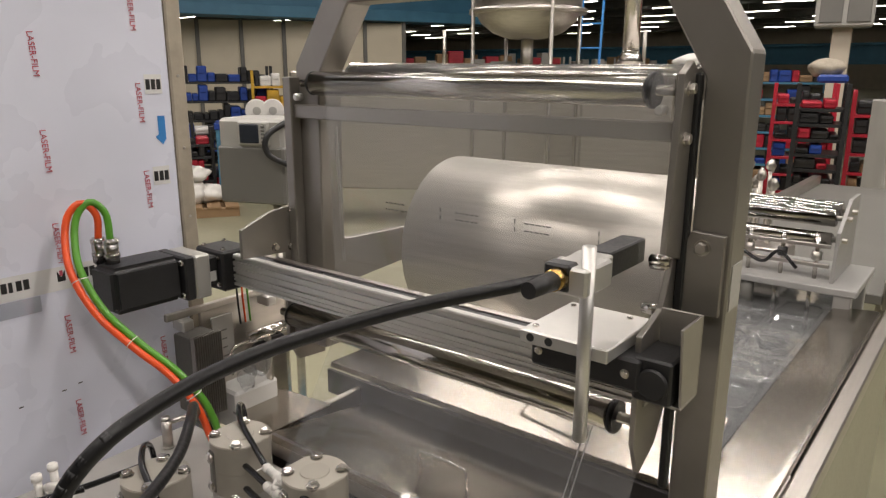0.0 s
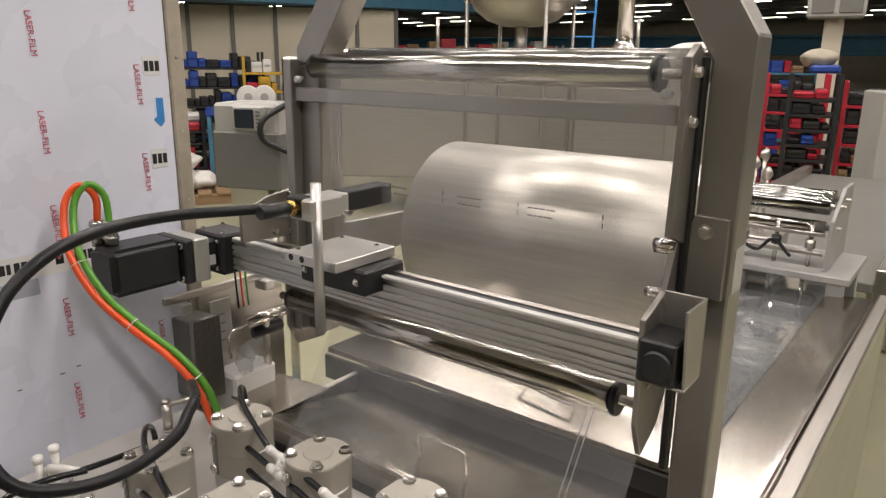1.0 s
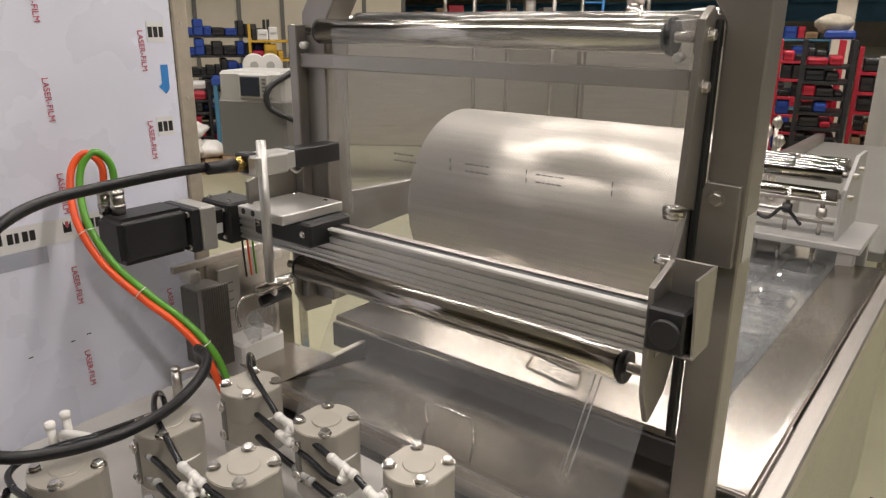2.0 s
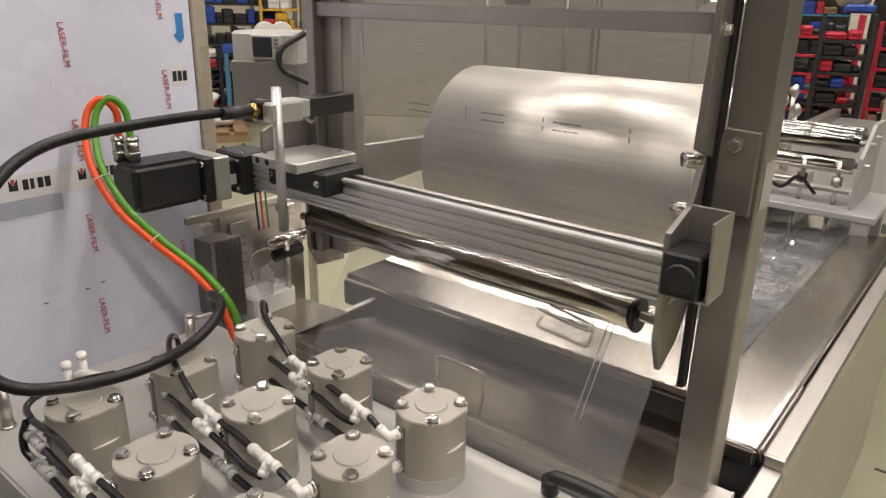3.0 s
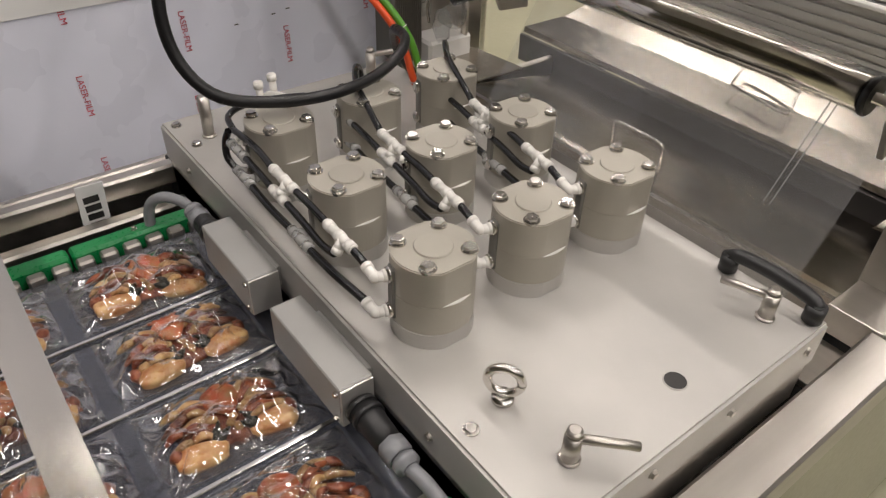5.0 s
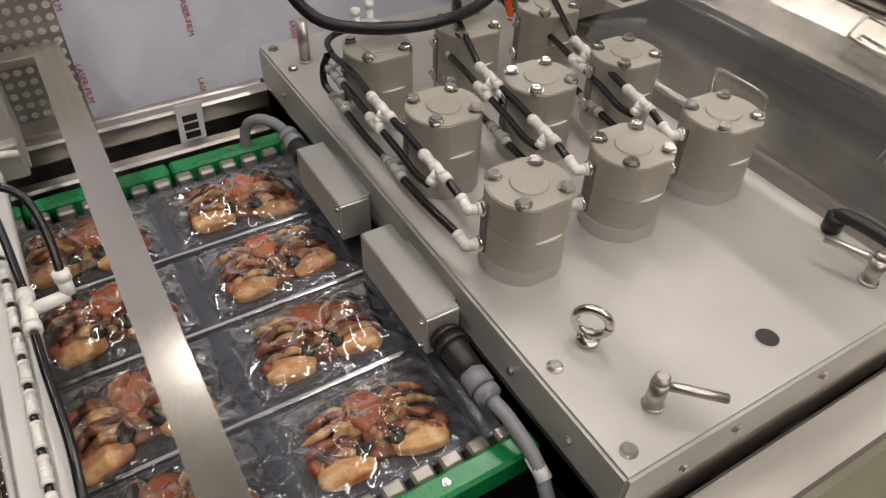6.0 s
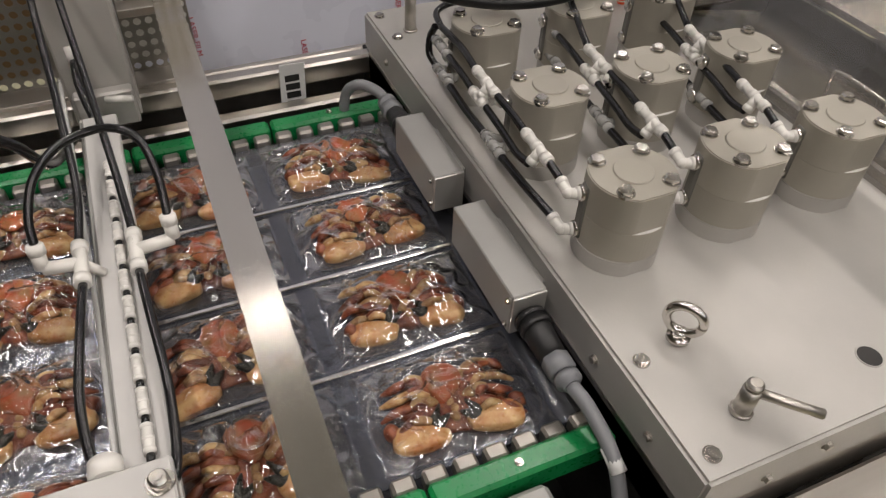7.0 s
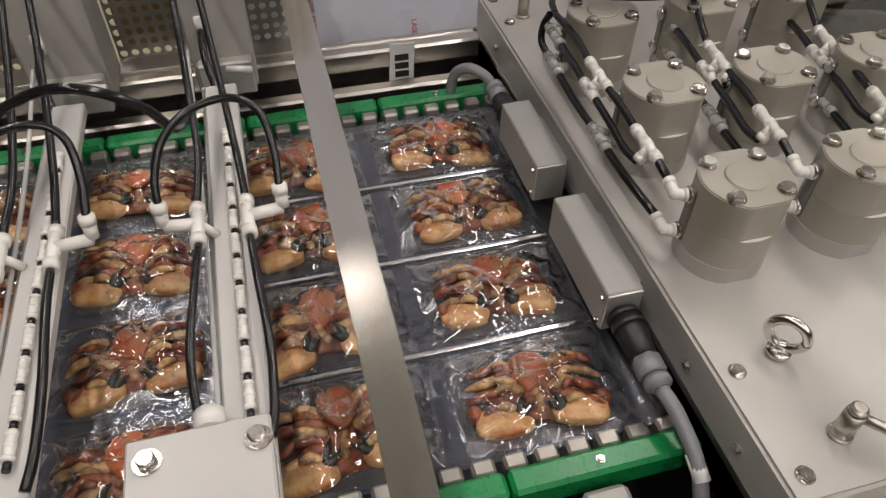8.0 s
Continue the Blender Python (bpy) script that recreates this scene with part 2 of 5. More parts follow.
def pipe(bm, points, r, n=40, seg=10, raw=False):
    pts = [Vector(p) for p in (points if raw else spline(points, n))]
    rings, up = [], None
    for i, p in enumerate(pts):
        d = (pts[min(i + 1, len(pts) - 1)] - pts[max(i - 1, 0)]).normalized()
        if up is None:
            up = d.orthogonal().normalized()
        up = (up - d * up.dot(d)).normalized()
        side = d.cross(up)
        rad = r[i] if isinstance(r, (list, tuple)) else r
        rings.append([bm.verts.new(p + rad * (math.cos(2 * math.pi * k / seg) * up + math.sin(2 * math.pi * k / seg) * side)) for k in range(seg)])
    for a, b in zip(rings, rings[1:]):
        for k in range(seg):
            bm.faces.new((a[k], a[(k + 1) % seg], b[(k + 1) % seg], b[k])).smooth = True
    bm.faces.new(rings[0][::-1]), bm.faces.new(rings[-1])
    return bm


def prism(bm, outline, axis, lo, hi, bevel=0.0):
    """A plate: an outline in the plane across the axis, from lo to hi along it."""
    t = bmesh.new()
    place = {"x": lambda u, v, w: (w, u, v), "y": lambda u, v, w: (u, w, v), "z": lambda u, v, w: (u, v, w)}[axis]
    f = t.faces.new([t.verts.new(place(u, v, lo)) for u, v in outline])
    ex = bmesh.ops.extrude_face_region(t, geom=[f])
    move = place(0, 0, hi - lo)
    bmesh.ops.translate(t, verts=[v for v in ex["geom"] if isinstance(v, bmesh.types.BMVert)], vec=move)
    bmesh.ops.recalc_face_normals(t, faces=t.faces[:])
    if bevel:
        bmesh.ops.bevel(t, geom=t.edges[:], offset=bevel, segments=1, affect="EDGES")
    return add(bm, t)


def blob(bm, c, size, rot=(0, 0, 0), rough=0.0, seed=0, sub=3, flat=None):
    t = bmesh.new()
    bmesh.ops.create_icosphere(t, subdivisions=sub, radius=1)
    for v in t.verts:
        k = 1 + rough * noise.noise(v.co * 1.7 + Vector((seed * 3.1, seed, 0)))
        v.co *= k
    bmesh.ops.transform(t, matrix=pose(*c, *rot) @ Matrix.Diagonal((*size, 1)), verts=t.verts)
    for f in t.faces:
        f.smooth = True
    return add(bm, t)


def mesh_of(name, bm, mat):
    me = bpy.data.meshes.new(name)
    bm.normal_update()
    bm.to_mesh(me)
    bm.free()
    me.materials.append(mat)
    return me


def part(name, bm, mat, parent=None, label=""):
    ob = new(name, bm if isinstance(bm, bpy.types.Mesh) else mesh_of(name, bm, mat))
    if parent is not None:
        ob.parent = parent
    if label:
        tagged(ob, label)
    return ob


def thing(name, label, category, bm=None, mat=None, group="", kind="", at=None):
    ob = new(name, mesh_of(name, bm, mat) if bm is not None else None)
    if at is not None:
        ob.matrix_world = at
    return tagged(ob, label, category, group, kind)


def B():
    return bmesh.new()


def lettering(text, size, mat, m, parent, name="printed_word", thick=0.0004):
    cu = bpy.data.curves.new(name, "FONT")
    cu.body, cu.size, cu.align_x, cu.align_y, cu.extrude = text, size, "CENTER", "CENTER", thick
    tmp = new(name, cu)
    me = bpy.data.meshes.new_from_object(tmp)
    bpy.data.objects.remove(tmp)
    bpy.data.curves.remove(cu)
    me.materials.clear()
    me.materials.append(mat)
    ob = new(name, me)
    ob.parent = parent
    ob.matrix_local = m
    return ob


# ---- the hall ----
def hall():
    bm = box(B(), (-75, -16, -0.2), (26, 78, 0.0), 0)
    floor = thing("floor", "greenish grey resin floor with dark joints", "floor", bm, FLOOR, kind="structure")
    for k in range(9):
        part("floor_joint", box(B(), (0.9 + 1.35 * k, -8, 0.0), (0.912 + 1.35 * k, 20, 0.003), 0), SEAM, floor)
        part("floor_joint", box(B(), (0.5, -3.15 + 1.35 * k, 0.0), (12, -3.138 + 1.35 * k, 0.0034), 0), SEAM, floor)
    thing("ceiling", "dark corrugated hall ceiling", "ceiling", box(B(), (-75, -16, 5.7), (26, 78, 5.9), 0), CEIL, kind="structure")
    for name, lo, hi in (("wall_north", (-75, 78, 0), (26, 78.3, 5.7)), ("wall_south", (-75, -16.3, 0), (26, -16, 5.7)),
                         ("wall_east", (26, -16, 0), (26.3, 78, 5.7)), ("wall_west", (-75.3, -16, 0), (-75, 78, 5.7))):
        thing(name, "plain beige factory hall wall", "wall", box(B(), lo, hi, 0), WALLP, kind="structure")
    # roof trusses and the blue crane runway
    for k in range(8):
        bm = box(B(), (-75, 20 + 7 * k, 5.25), (26, 20.25 + 7 * k, 5.66), 0.01)
        thing("roof_beam", "dark steel roof beam across the hall", "beam", bm, CEIL, "roof beams", "structure")
    for y, z in ((34, 2.75), (46, 3.1)):
        bm = box(B(), (-75, y, z - 0.75), (26, y + 0.4, z - 0.1), 0.01)
        box(bm, (-75, y - 0.15, z - 0.12), (26, y + 0.55, z), 0.01), box(bm, (-75, y - 0.15, z - 0.86), (26, y + 0.55, z - 0.74), 0.01)
        thing("crane_beam", "blue painted steel crane runway beam", "beam", bm, BLUE, "crane beams", "structure")
    # ceiling lamps, the added unseen ones of LAMPS among them
    lamp = thing("ceiling_lamp", "long fluorescent ceiling lamp, lit", "lamp", group="ceiling lamps", at=pose(*LAMPS[0], LAMP_Z))
    part("housing", box(B(), (-0.85, -0.13, 0.0), (0.85, 0.13, 0.07), 0.01), LIGHTGREY, lamp)
    for s in (-0.6, 0.6):
        part("hanger", rod(B(), (s, 0, 0.06), (s, 0, 0.505), 0.01, 6), STEEL, lamp)
    for s in (-0.06, 0.06):
        part("tube", rod(B(), (-1.22, s, -0.012), (1.22, s, -0.012), 0.018, 8), TUBELIGHT, lamp)
    spots = [p for p in LAMPS if p != LAMPS[0]]
    rng = random.Random(4)
    for i in range(11):
        for j in range(8):
            x, y = -56 + 6.2 * i + 3.1 * (j % 2), 24 + 6.0 * j
            if rng.random() < 0.86:
                spots.append((x, y))
    for x, y in spots:
        copy_thing(lamp, pose(x, y, LAMP_Z) @ Matrix.Diagonal((0.45 if (x, y) == LAMPS[-1] else 1, 1, 1, 1)))


def spot(bearing, d, z=0.0, turn=0.0):
    b = radians(bearing)
    return pose(0.64 - d * math.sin(b), -0.41 + d * math.cos(b), z, 0, 0, bearing + turn)


def partition():
    w = thing("partition_wall", "beige panelled partition with dark posts", "partition", kind="structure", at=spot(55, 14))
    for k in range(-4, 5):
        part("panel", box(B(), (0.76 * k - 0.74 / 2 + 0.02, 0, 0.0), (0.76 * k + 0.74 / 2, 0.05, 2.5), 0.01), CREAMWALL, w)
        part("post", box(B(), (0.76 * k + 0.36, -0.05, 0.0), (0.76 * k + 0.43, 0.06, 2.52), 0.005), MIDGREY, w, "dark grey steel post")
    bm = box(B(), (-6, -0.5, 2.52), (6, 0.2, 2.72), 0.01)
    box(bm, (-6, -0.1, 2.72), (6, 0.1, 3.1), 0.01)
    thing("blue_beam", "pale blue steel beam above the partition", "beam", bm, BLUE, kind="structure", at=spot(55, 13.6) @ pose(0, 0, 0, 0, 0, 12))


def rack(at, label, w, h, d, shelves, mats, seed, postmat=BLACK, fill=0.85, lo=0.1):
    rng = random.Random(seed)
    r = thing("shelf_rack", label, "rack", at=at, group="storage racks")
    for x in (0, w):
        for y in (0, d):
            part("post", box(B(), (x - 0.02, y - 0.02, 0), (x + 0.02, y + 0.02, h), 0.003), postmat, r)
    shelves += 2
    for k in range(shelves):
        z = lo + (h - lo - 0.25) * k / max(1, shelves - 1)
        part("shelf", box(B(), (0, 0, z), (w, d, z + 0.03), 0.003), postmat, r)
        x = 0.03
        while x < w - 0.07:
            bw = rng.uniform(0.07, 0.19) * (1 if w < 2 else 1.8)
            if x + bw > w:
                break
            if rng.random() < fill:
                bh = rng.uniform(0.3, 0.85) * (h - lo - 0.25) / (shelves - 1)
                bm = box(B(), (x, 0.02, z + 0.03), (x + bw * 0.94, d - 0.03, z + 0.03 + bh), 0.012)
                box(bm, (x + 0.012, 0.005, z + 0.03 + bh * 0.55), (x + bw * 0.84, 0.02, z + 0.03 + bh * 0.85), 0.003)
                part("bin", bm, rng.choice(mats), r)
            x += bw
    return r


def background():
    rack(spot(58.0, 10.8), "black wire shelf rack with dark boxes", 1.25, 1.68, 0.5, 4, [BLACK, DARK, BLACK, BLUEBIN], 1, BLACK, 1.0)
    rack(spot(52.8, 10.6), "steel rack with yellow beams, red and blue bins", 1.0, 1.62, 0.5, 4, [YELLOW, REDBIN, WHITE, BLACK, CARTON, DARK], 2, YELLOW)
    rack(spot(57.4, 9.6), "low rack heaped with blue boxes and bags", 0.9, 1.05, 0.5, 3, [BLUEBIN, DARK, WHITE, REDBIN, BLACK, FOAM], 3)
    rack(spot(58.8, 9.3), "small dark wire stand with packets", 0.45, 0.95, 0.3, 3, [BLACK, FOAM, REDBIN, DARK], 4, BLACK)
    rack(spot(12.1, 7.4), "tall black rack with black and red crates", 0.40, 1.52, 0.5, 6, [BLACK, DARK, BLACK, REDBIN, BLUEBIN], 5, BLACK, 1.0, 0.3)
    rack(spot(8.6, 7.9), "rack with red crates and cartons on top", 0.9, 1.45, 0.5, 5, [REDBIN, BLACK, CARTON, DARK], 6, REDBIN, 0.95)
    rack(spot(15.5, 11.0), "far rack with red and blue crates", 1.0, 1.7, 0.5, 5, [REDBIN, BLUEBIN, BLACK, DARK, CARTON], 7, BLUE)
    rack(spot(13.6, 8.8), "red painted shelf stand with small parts", 0.6, 1.5, 0.4, 5, [DARK, BLACK, BLUEBIN, REDBIN, BLACK], 8, REDBIN)
    rack(spot(44.0, 15.0), "long shelf with wooden crates", 4.2, 1.9, 0.5, 3, [CARTON, CARTON, LIGHTGREY, REDBIN], 9, LIGHTGREY)
    rack(spot(36.0, 17.0), "long shelf with cartons and grey boxes", 3.4, 1.9, 0.5, 3, [CARTON, LIGHTGREY, WHITE, MIDGREY], 10, LIGHTGREY)
    rack(spot(27.0, 19.0), "far shelf with pale boxes", 3.6, 1.9, 0.5, 3, [LIGHTGREY, CARTON, WHITE], 11, LIGHTGREY)
    bm = blob(B(), (0.20, 0.25, 1.655), (0.15, 0.15, 0.085), rough=0.3, seed=3)
    thing("heaped_sack", "pale cloth sack heaped on the tall rack", "sack", bm, CREAM, at=spot(12.1, 7.4))
    bm = box(B(), (0.14, 0.06, 1.525), (0.39, 0.44, 1.60), 0.02)
    thing("blue_crate", "blue plastic crate on top of the rack", "crate", bm, BLUEBIN, at=spot(12.1, 7.4))
    for k, b in enumerate((51.4, 52.6)):
        r = thing("film_reel", "white reel of film standing on end", "reel", group="white reels", at=spot(b, 9.2, 0.995))
        part("core", rod(B(), (0, -0.02, 0.14), (0, 0.2, 0.14), 0.05, 16), LIGHTGREY, r)
        part("wound_film", rod(B(), (0, 0, 0.14), (0, 0.18, 0.14), 0.14, 32, 0.01), WHITE, r)
    t = thing("work_bench", "blue steel bench under the reels", "bench", at=spot(53.3, 9.2))
    part("benchtop", box(B(), (-0.4, -0.1, 0.92), (0.95, 0.5, 0.995), 0.006), BLUEBIN, t)
    for x in (-0.36, 0.7):
        for y in (-0.06, 0.45):
            part("leg", box(B(), (x - 0.025, y - 0.025, 0), (x + 0.025, y + 0.025, 0.92), 0.003), BLUE, t)
    p = thing("pallet", "wooden pallet on the floor", "pallet", at=spot(57.8, 8.6))
    for k in range(5):
        part("board", box(B(), (-0.45 + 0.2 * k, -0.3, 0.1), (-0.3 + 0.2 * k, 0.5, 0.125), 0.003), CARTON, p)
    for y in (-0.28, 0.05, 0.38):
        part("bearer", box(B(), (-0.45, y, 0), (0.5, y + 0.1, 0.1), 0.003), CARTON, p)
    for k, (x, y, z, s) in enumerate(((0, 0.05, 0.24, 0.2), (0.2, 0.1, 0.22, 0.18), (0.05, 0.1, 0.45, 0.16), (-0.2, 0.1, 0.22, 0.17))):
        thing("white_sack", "white plastic sack piled on the pallet", "sack", blob(B(), (x, y, z), (s, s * 0.8, s * 0.62), rough=0.35, seed=k), WHITE, "white sacks", at=spot(57.8, 8.6))
    # control box on its stand
    c = thing("control_box", "grey machine control box with a small screen", "control box", at=spot(51.4, 2.72, 0.0, -30))
    bm = prism(B(), [(-0.24, 1.15), (0.03, 1.15), (0.03, 1.455), (-0.24, 1.455)], "y", 0.0, 0.22, 0.012)
    part("housing", bm, LIGHTGREY, c)
    part("lower_panel", box(B(), (-0.245, -0.006, 1.135), (0.035, 0.22, 1.352), 0.008), MIDGREY, c, "darker grey lower housing")
    part("bezel", box(B(), (-0.15, -0.012, 1.356), (-0.02, 0.01, 1.446), 0.006), LIGHTGREY, c)
    part("screen", box(B(), (-0.14, -0.016, 1.366), (-0.06, 0.0, 1.436), 0.003), SCREEN, c, "dark display")
    for k in range(5):
        part("key", box(B(), (-0.05, -0.016, 1.368 + 0.014 * k), (-0.034, 0, 1.377 + 0.014 * k), 0.002), MIDGREY, c)
    for x in (-0.09, -0.02):
        part("stand_post", rod(B(), (x, 0.15, 0), (x, 0.15, 1.14), 0.018, 14), STEEL, c)
    part("foot", box(B(), (-0.2, 0.0, 0.0), (0.2, 0.35, 0.03), 0.005), BLUE, c)
    pipe(bm := B(), [(0.06, 0.02, 1.455), (0.0, -0.05, 1.40), (0.0, -0.05, 1.33), (0.08, 0.0, 1.28)], 0.011, 24)
    part("cable", bm, BLACK, c, "black looped cable")
    # hopper, chimney, column
    h = thing("steel_hopper", "polished steel bowl hopper on legs", "hopper", at=spot(31.7, 6.0))
    bm = B()
    prof = [(0.02, 1.87), (0.15, 1.875), (0.28, 1.92), (0.38, 2.0), (0.42, 2.08), (0.43, 2.5)]
    pipe(bm, [(0, 0, z) for _, z in prof], [r for r, _ in prof], seg=36, raw=True)
    part("bowl", bm, STEEL, h)
    for a in range(4):
        x, y = 0.46 * math.cos(a * 1.57 + 0.4), 0.46 * math.sin(a * 1.57 + 0.4)
        part("leg", rod(B(), (x, y, 0.0), (x, y, 2.5), 0.016, 12), FRAME, h)
    part("outlet", rod(B(), (0, 0, 1.55), (0, 0, 1.9), 0.05, 16), STEEL, h)
    part("motor", rod(B(), (-0.3, 0, 1.62), (-0.1, 0, 1.62), 0.08, 16, 0.01), MIDGREY, h, "grey gear motor")
    part("ring", rod(B(), (0, 0, 2.06), (0, 0, 2.1), 0.47, 36, 0.006), STEEL, h)
    c = thing("flue_pipe", "shiny steel flue pipe with flared foot", "pipe", at=spot(23.9, 6.0))
    part("pipe", rod(B(), (0, 0, 1.75), (0, 0, 3.2), 0.066, 24), CHROME, c)
    part("flare", rod(B(), (0, 0, 1.66), (0, 0, 1.78), 0.12, 24, r2=0.067), CHROME, c)
    part("base", box(B(), (-0.35, -0.35, 0), (0.35, 0.35, 1.66), 0.02), STEEL, c)
    c = thing("hall_column", "beige steel column carrying a fan heater", "column", kind="structure", at=spot(9.9, 10.5))
    part("shaft", box(B(), (-0.11, -0.11, 0), (0.11, 0.11, 5.7), 0.01), WALLP, c)
    part("heater", box(B(), (-0.32, -0.3, 2.15), (0.32, 0.25, 2.7), 0.02), LIGHTGREY, c, "grey fan heater with louvres")
    for k in range(2):
        part("louvre", box(B(), (-0.27 + 0.3 * k, -0.32, 2.2), (-0.02 + 0.3 * k, -0.29, 2.62), 0.006), MIDGREY, c)
    c = thing("white_cabinet", "tall white machine cabinet with a dark window", "cabinet", at=spot(3.6, 6.2, 0, 20))
    part("body", box(B(), (-0.3, 0, 0.1), (0.4, 0.5, 1.42), 0.01), LIGHTGREY, c)
    part("window", box(B(), (-0.2, -0.008, 0.95), (-0.1, 0.01, 1.14), 0.004), SCREEN, c)
    part("plinth", box(B(), (-0.28, 0.02, 0), (0.38, 0.48, 0.1), 0.004), BLACK, c)
    # ladder and thin rods against the lamps
    l = thing("step_ladder", "pale blue ladder leaning upright", "ladder", at=spot(28.0, 11.0))
    for x in (0, 0.3):
        part("rail", rod(B(), (x, 0, 0), (x + 0.1, 0.3, 3.2), 0.02, 8), BLUETAPE, l)
    for k in range(9):
        part("rung", rod(B(), (0.035 * k / 3.2, 0.035 * k, 0.35 * k + 0.2), (0.3 + 0.035 * k / 3.2, 0.035 * k, 0.35 * k + 0.2), 0.014, 8), BLUETAPE, l)
    m = thing("far_machine", "long steel packaging machine under the lamps", "machine", at=spot(33.5, 7.4))
    part("bed", box(B(), (-2.2, 0, 0.4), (2.4, 0.8, 1.62), 0.02), STEEL, m)
    part("lid", box(B(), (-1.6, 0.1, 1.62), (0.3, 0.7, 1.70), 0.02), CHROME, m)
    for x in (-1.9, -0.6, 1.4, 2.1):
        part("guard_post", rod(B(), (x, 0.1, 1.62), (x, 0.1, 2.02), 0.02, 10), STEEL, m)
    part("cover", blob(B(), (2.05, 0.3, 1.72), (0.32, 0.25, 0.09), rough=0.2, seed=9), FOAM, m, "pale cloth cover")


hall()
partition()
background()


# ---- the machine bed ----
def machine_bed():
    m = thing("machine_bed", "stainless steel bed of the packaging machine", "machine", kind="structure")
    # near side rail, far side rails
    part("side_rail", box(B(), (0.406, -1.6, 0.86), (0.462, 0.384, 0.917), 0.004), STEEL_Y, m)
    part("side_rail", box(B(), (0.4265, 0.386, 0.86), (0.462, 0.640, 0.890), 0.004), STEEL_Y, m)
    part("side_rail", box(B(), (0.4242, 0.642, 0.86), (0.462, 2.15, 0.9075), 0.004), STEEL_Y, m)
    part("side_panel", box(B(), (0.44, -1.6, 0.12), (0.455, 2.15, 0.86), 0.003), SIDEPAINT, m, "beige green side panel")
    part("far_rail", box(B(), (-0.475, -1.6, 0.90), (-0.45, 0.24, 0.935), 0.004), STEEL_Y, m)
    part("far_rail", box(B(), (-0.43, -1.6, 0.865), (-0.405, 0.24, 0.892), 0.004), STEEL_Y, m)
    part("far_panel", box(B(), (-0.50, -1.6, 0.12), (-0.485, 0.28, 0.93), 0.003), STEEL, m)
    part("far_panel", box(B(), (-0.50, 0.282, 0.12), (-0.485, 0.9, 0.895), 0.003), STEEL, m)
    # The dark floor and cross wall paint in the shade inside the bed.
    part("inner_shade_floor", box(B(), (-0.485, -1.6, 0.70), (0.425, 2.15, 0.72), 0.002), DARK, m, "near-black sheet for the shade inside the machine")
    for y in (-1.3, 0.1, 1.9):
        for x in (-0.4, 0.36):
            part("foot", rod(B(), (x, y, 0), (x, y, 0.14), 0.03, 14), STEEL, m)
    part("cross_shade_wall", box(B(), (-0.485, -0.19, 0.72), (0.412, -0.185, 0.935), 0.001), DARK, m)
    # chain guides with their grips
    for side, x0, x1, gx in (("near", 0.277, 0.303, 0.268), ("far", -0.331, -0.305, -0.297)):
        g = thing("chain_guide", "green plastic chain guide bolted to the bed", "guide", group="chain guides")
        for k in range(7):
            y1 = -0.197 - 0.19 * k
            part("guide_bar", box(B(), (x0, y1 - 0.187, 0.895), (x1, y1, 0.931), 0.004), GREEN, g)
            part("screw", hexbolt(B(), ((x0 + x1) / 2, y1 - 0.1, 0.931), 0.0036, 0.003), BOLT, g)
        c = thing("grip_chain", "row of small steel film grips", "chain", group="grip chains")
        for k in range(36):
            y = -0.205 - 0.031 * k
            bm = box(B(), (gx - 0.0085, y - 0.0225, 0.905), (gx + 0.0085, y, 0.926), 0.003)
            part("grip", bm, FRAME, c)
        part("chain_track", box(B(), (gx - 0.012, -1.5, 0.87), (gx + 0.012, -0.195, 0.905), 0.002), DARK, c)
    s = thing("guide_stop", "grey steel block beside the chain guide", "block", box(B(), (0.312, -0.325, 0.88), (0.338, -0.28, 0.925), 0.005), BOXGREY)
    part("block_arm", box(B(), (0.32, -0.315, 0.86), (0.4125, -0.29, 0.885), 0.003), BOXGREY, s)
    # steel covers after the sealing plate
    c = thing("front_cover", "brushed steel cover with a folded front edge", "cover")
    part("top_sheet", prism(B(), [(0.345, 0.40), (0.419, 0.40), (0.421, 0.505), (0.36, 0.505), (0.36, 0.64), (0.345, 0.64)], "z", 0.905, 0.911), STEEL, c)
    part("corner_sheet", prism(B(), [(-0.595, 0.42), (-0.455, 0.415), (-0.455, 0.575), (-0.60, 0.56)], "z", 0.905, 0.9105), COVER, c)
    part("sloped_sheet", prism(B(), [(0.412, 0.890), (0.412, 0.906), (0.416, 0.9105), (0.43, 0.9095), (0.70, 0.868), (0.70, 0.862), (0.43, 0.9035), (0.416, 0.9035), (0.416, 0.890)], "x", -0.454, 0.344), COVER, c)
    part("front_lip", box(B(), (0.345, 0.394, 0.868), (0.419, 0.40, 0.912), 0.001), STEEL, c)
    part("front_edge", box(B(), (-0.59, 0.413, 0.858), (0.343, 0.419, 0.8895), 0.001), STEEL, c)
    part("side_lip", box(B(), (0.419, 0.395, 0.868), (0.424, 0.505, 0.913), 0.001), STEEL_Y, c)
    part("ledge", box(B(), (-0.52, 0.30, 0.845), (0.418, 0.394, 0.856), 0.001), STEEL, c)
    def wire_handle(y, z, x0, x1, parent, h=0.07):
        pts = [(x0, y, z), (x0, y - 0.004, z + h * 0.8), (x0 + 0.012, y - 0.005, z + h), (x1 - 0.012, y - 0.005, z + h), (x1, y - 0.004, z + h * 0.8), (x1, y, z)]
        part("handle", pipe(B(), pts, 0.0026, 40, 8), CHROME, parent, "bent wire handle")
    wire_handle(0.50, 0.897, -0.130, -0.022, c, 0.052)
    c = thing("rear_cover", "polished steel cover sheet behind the film", "cover")
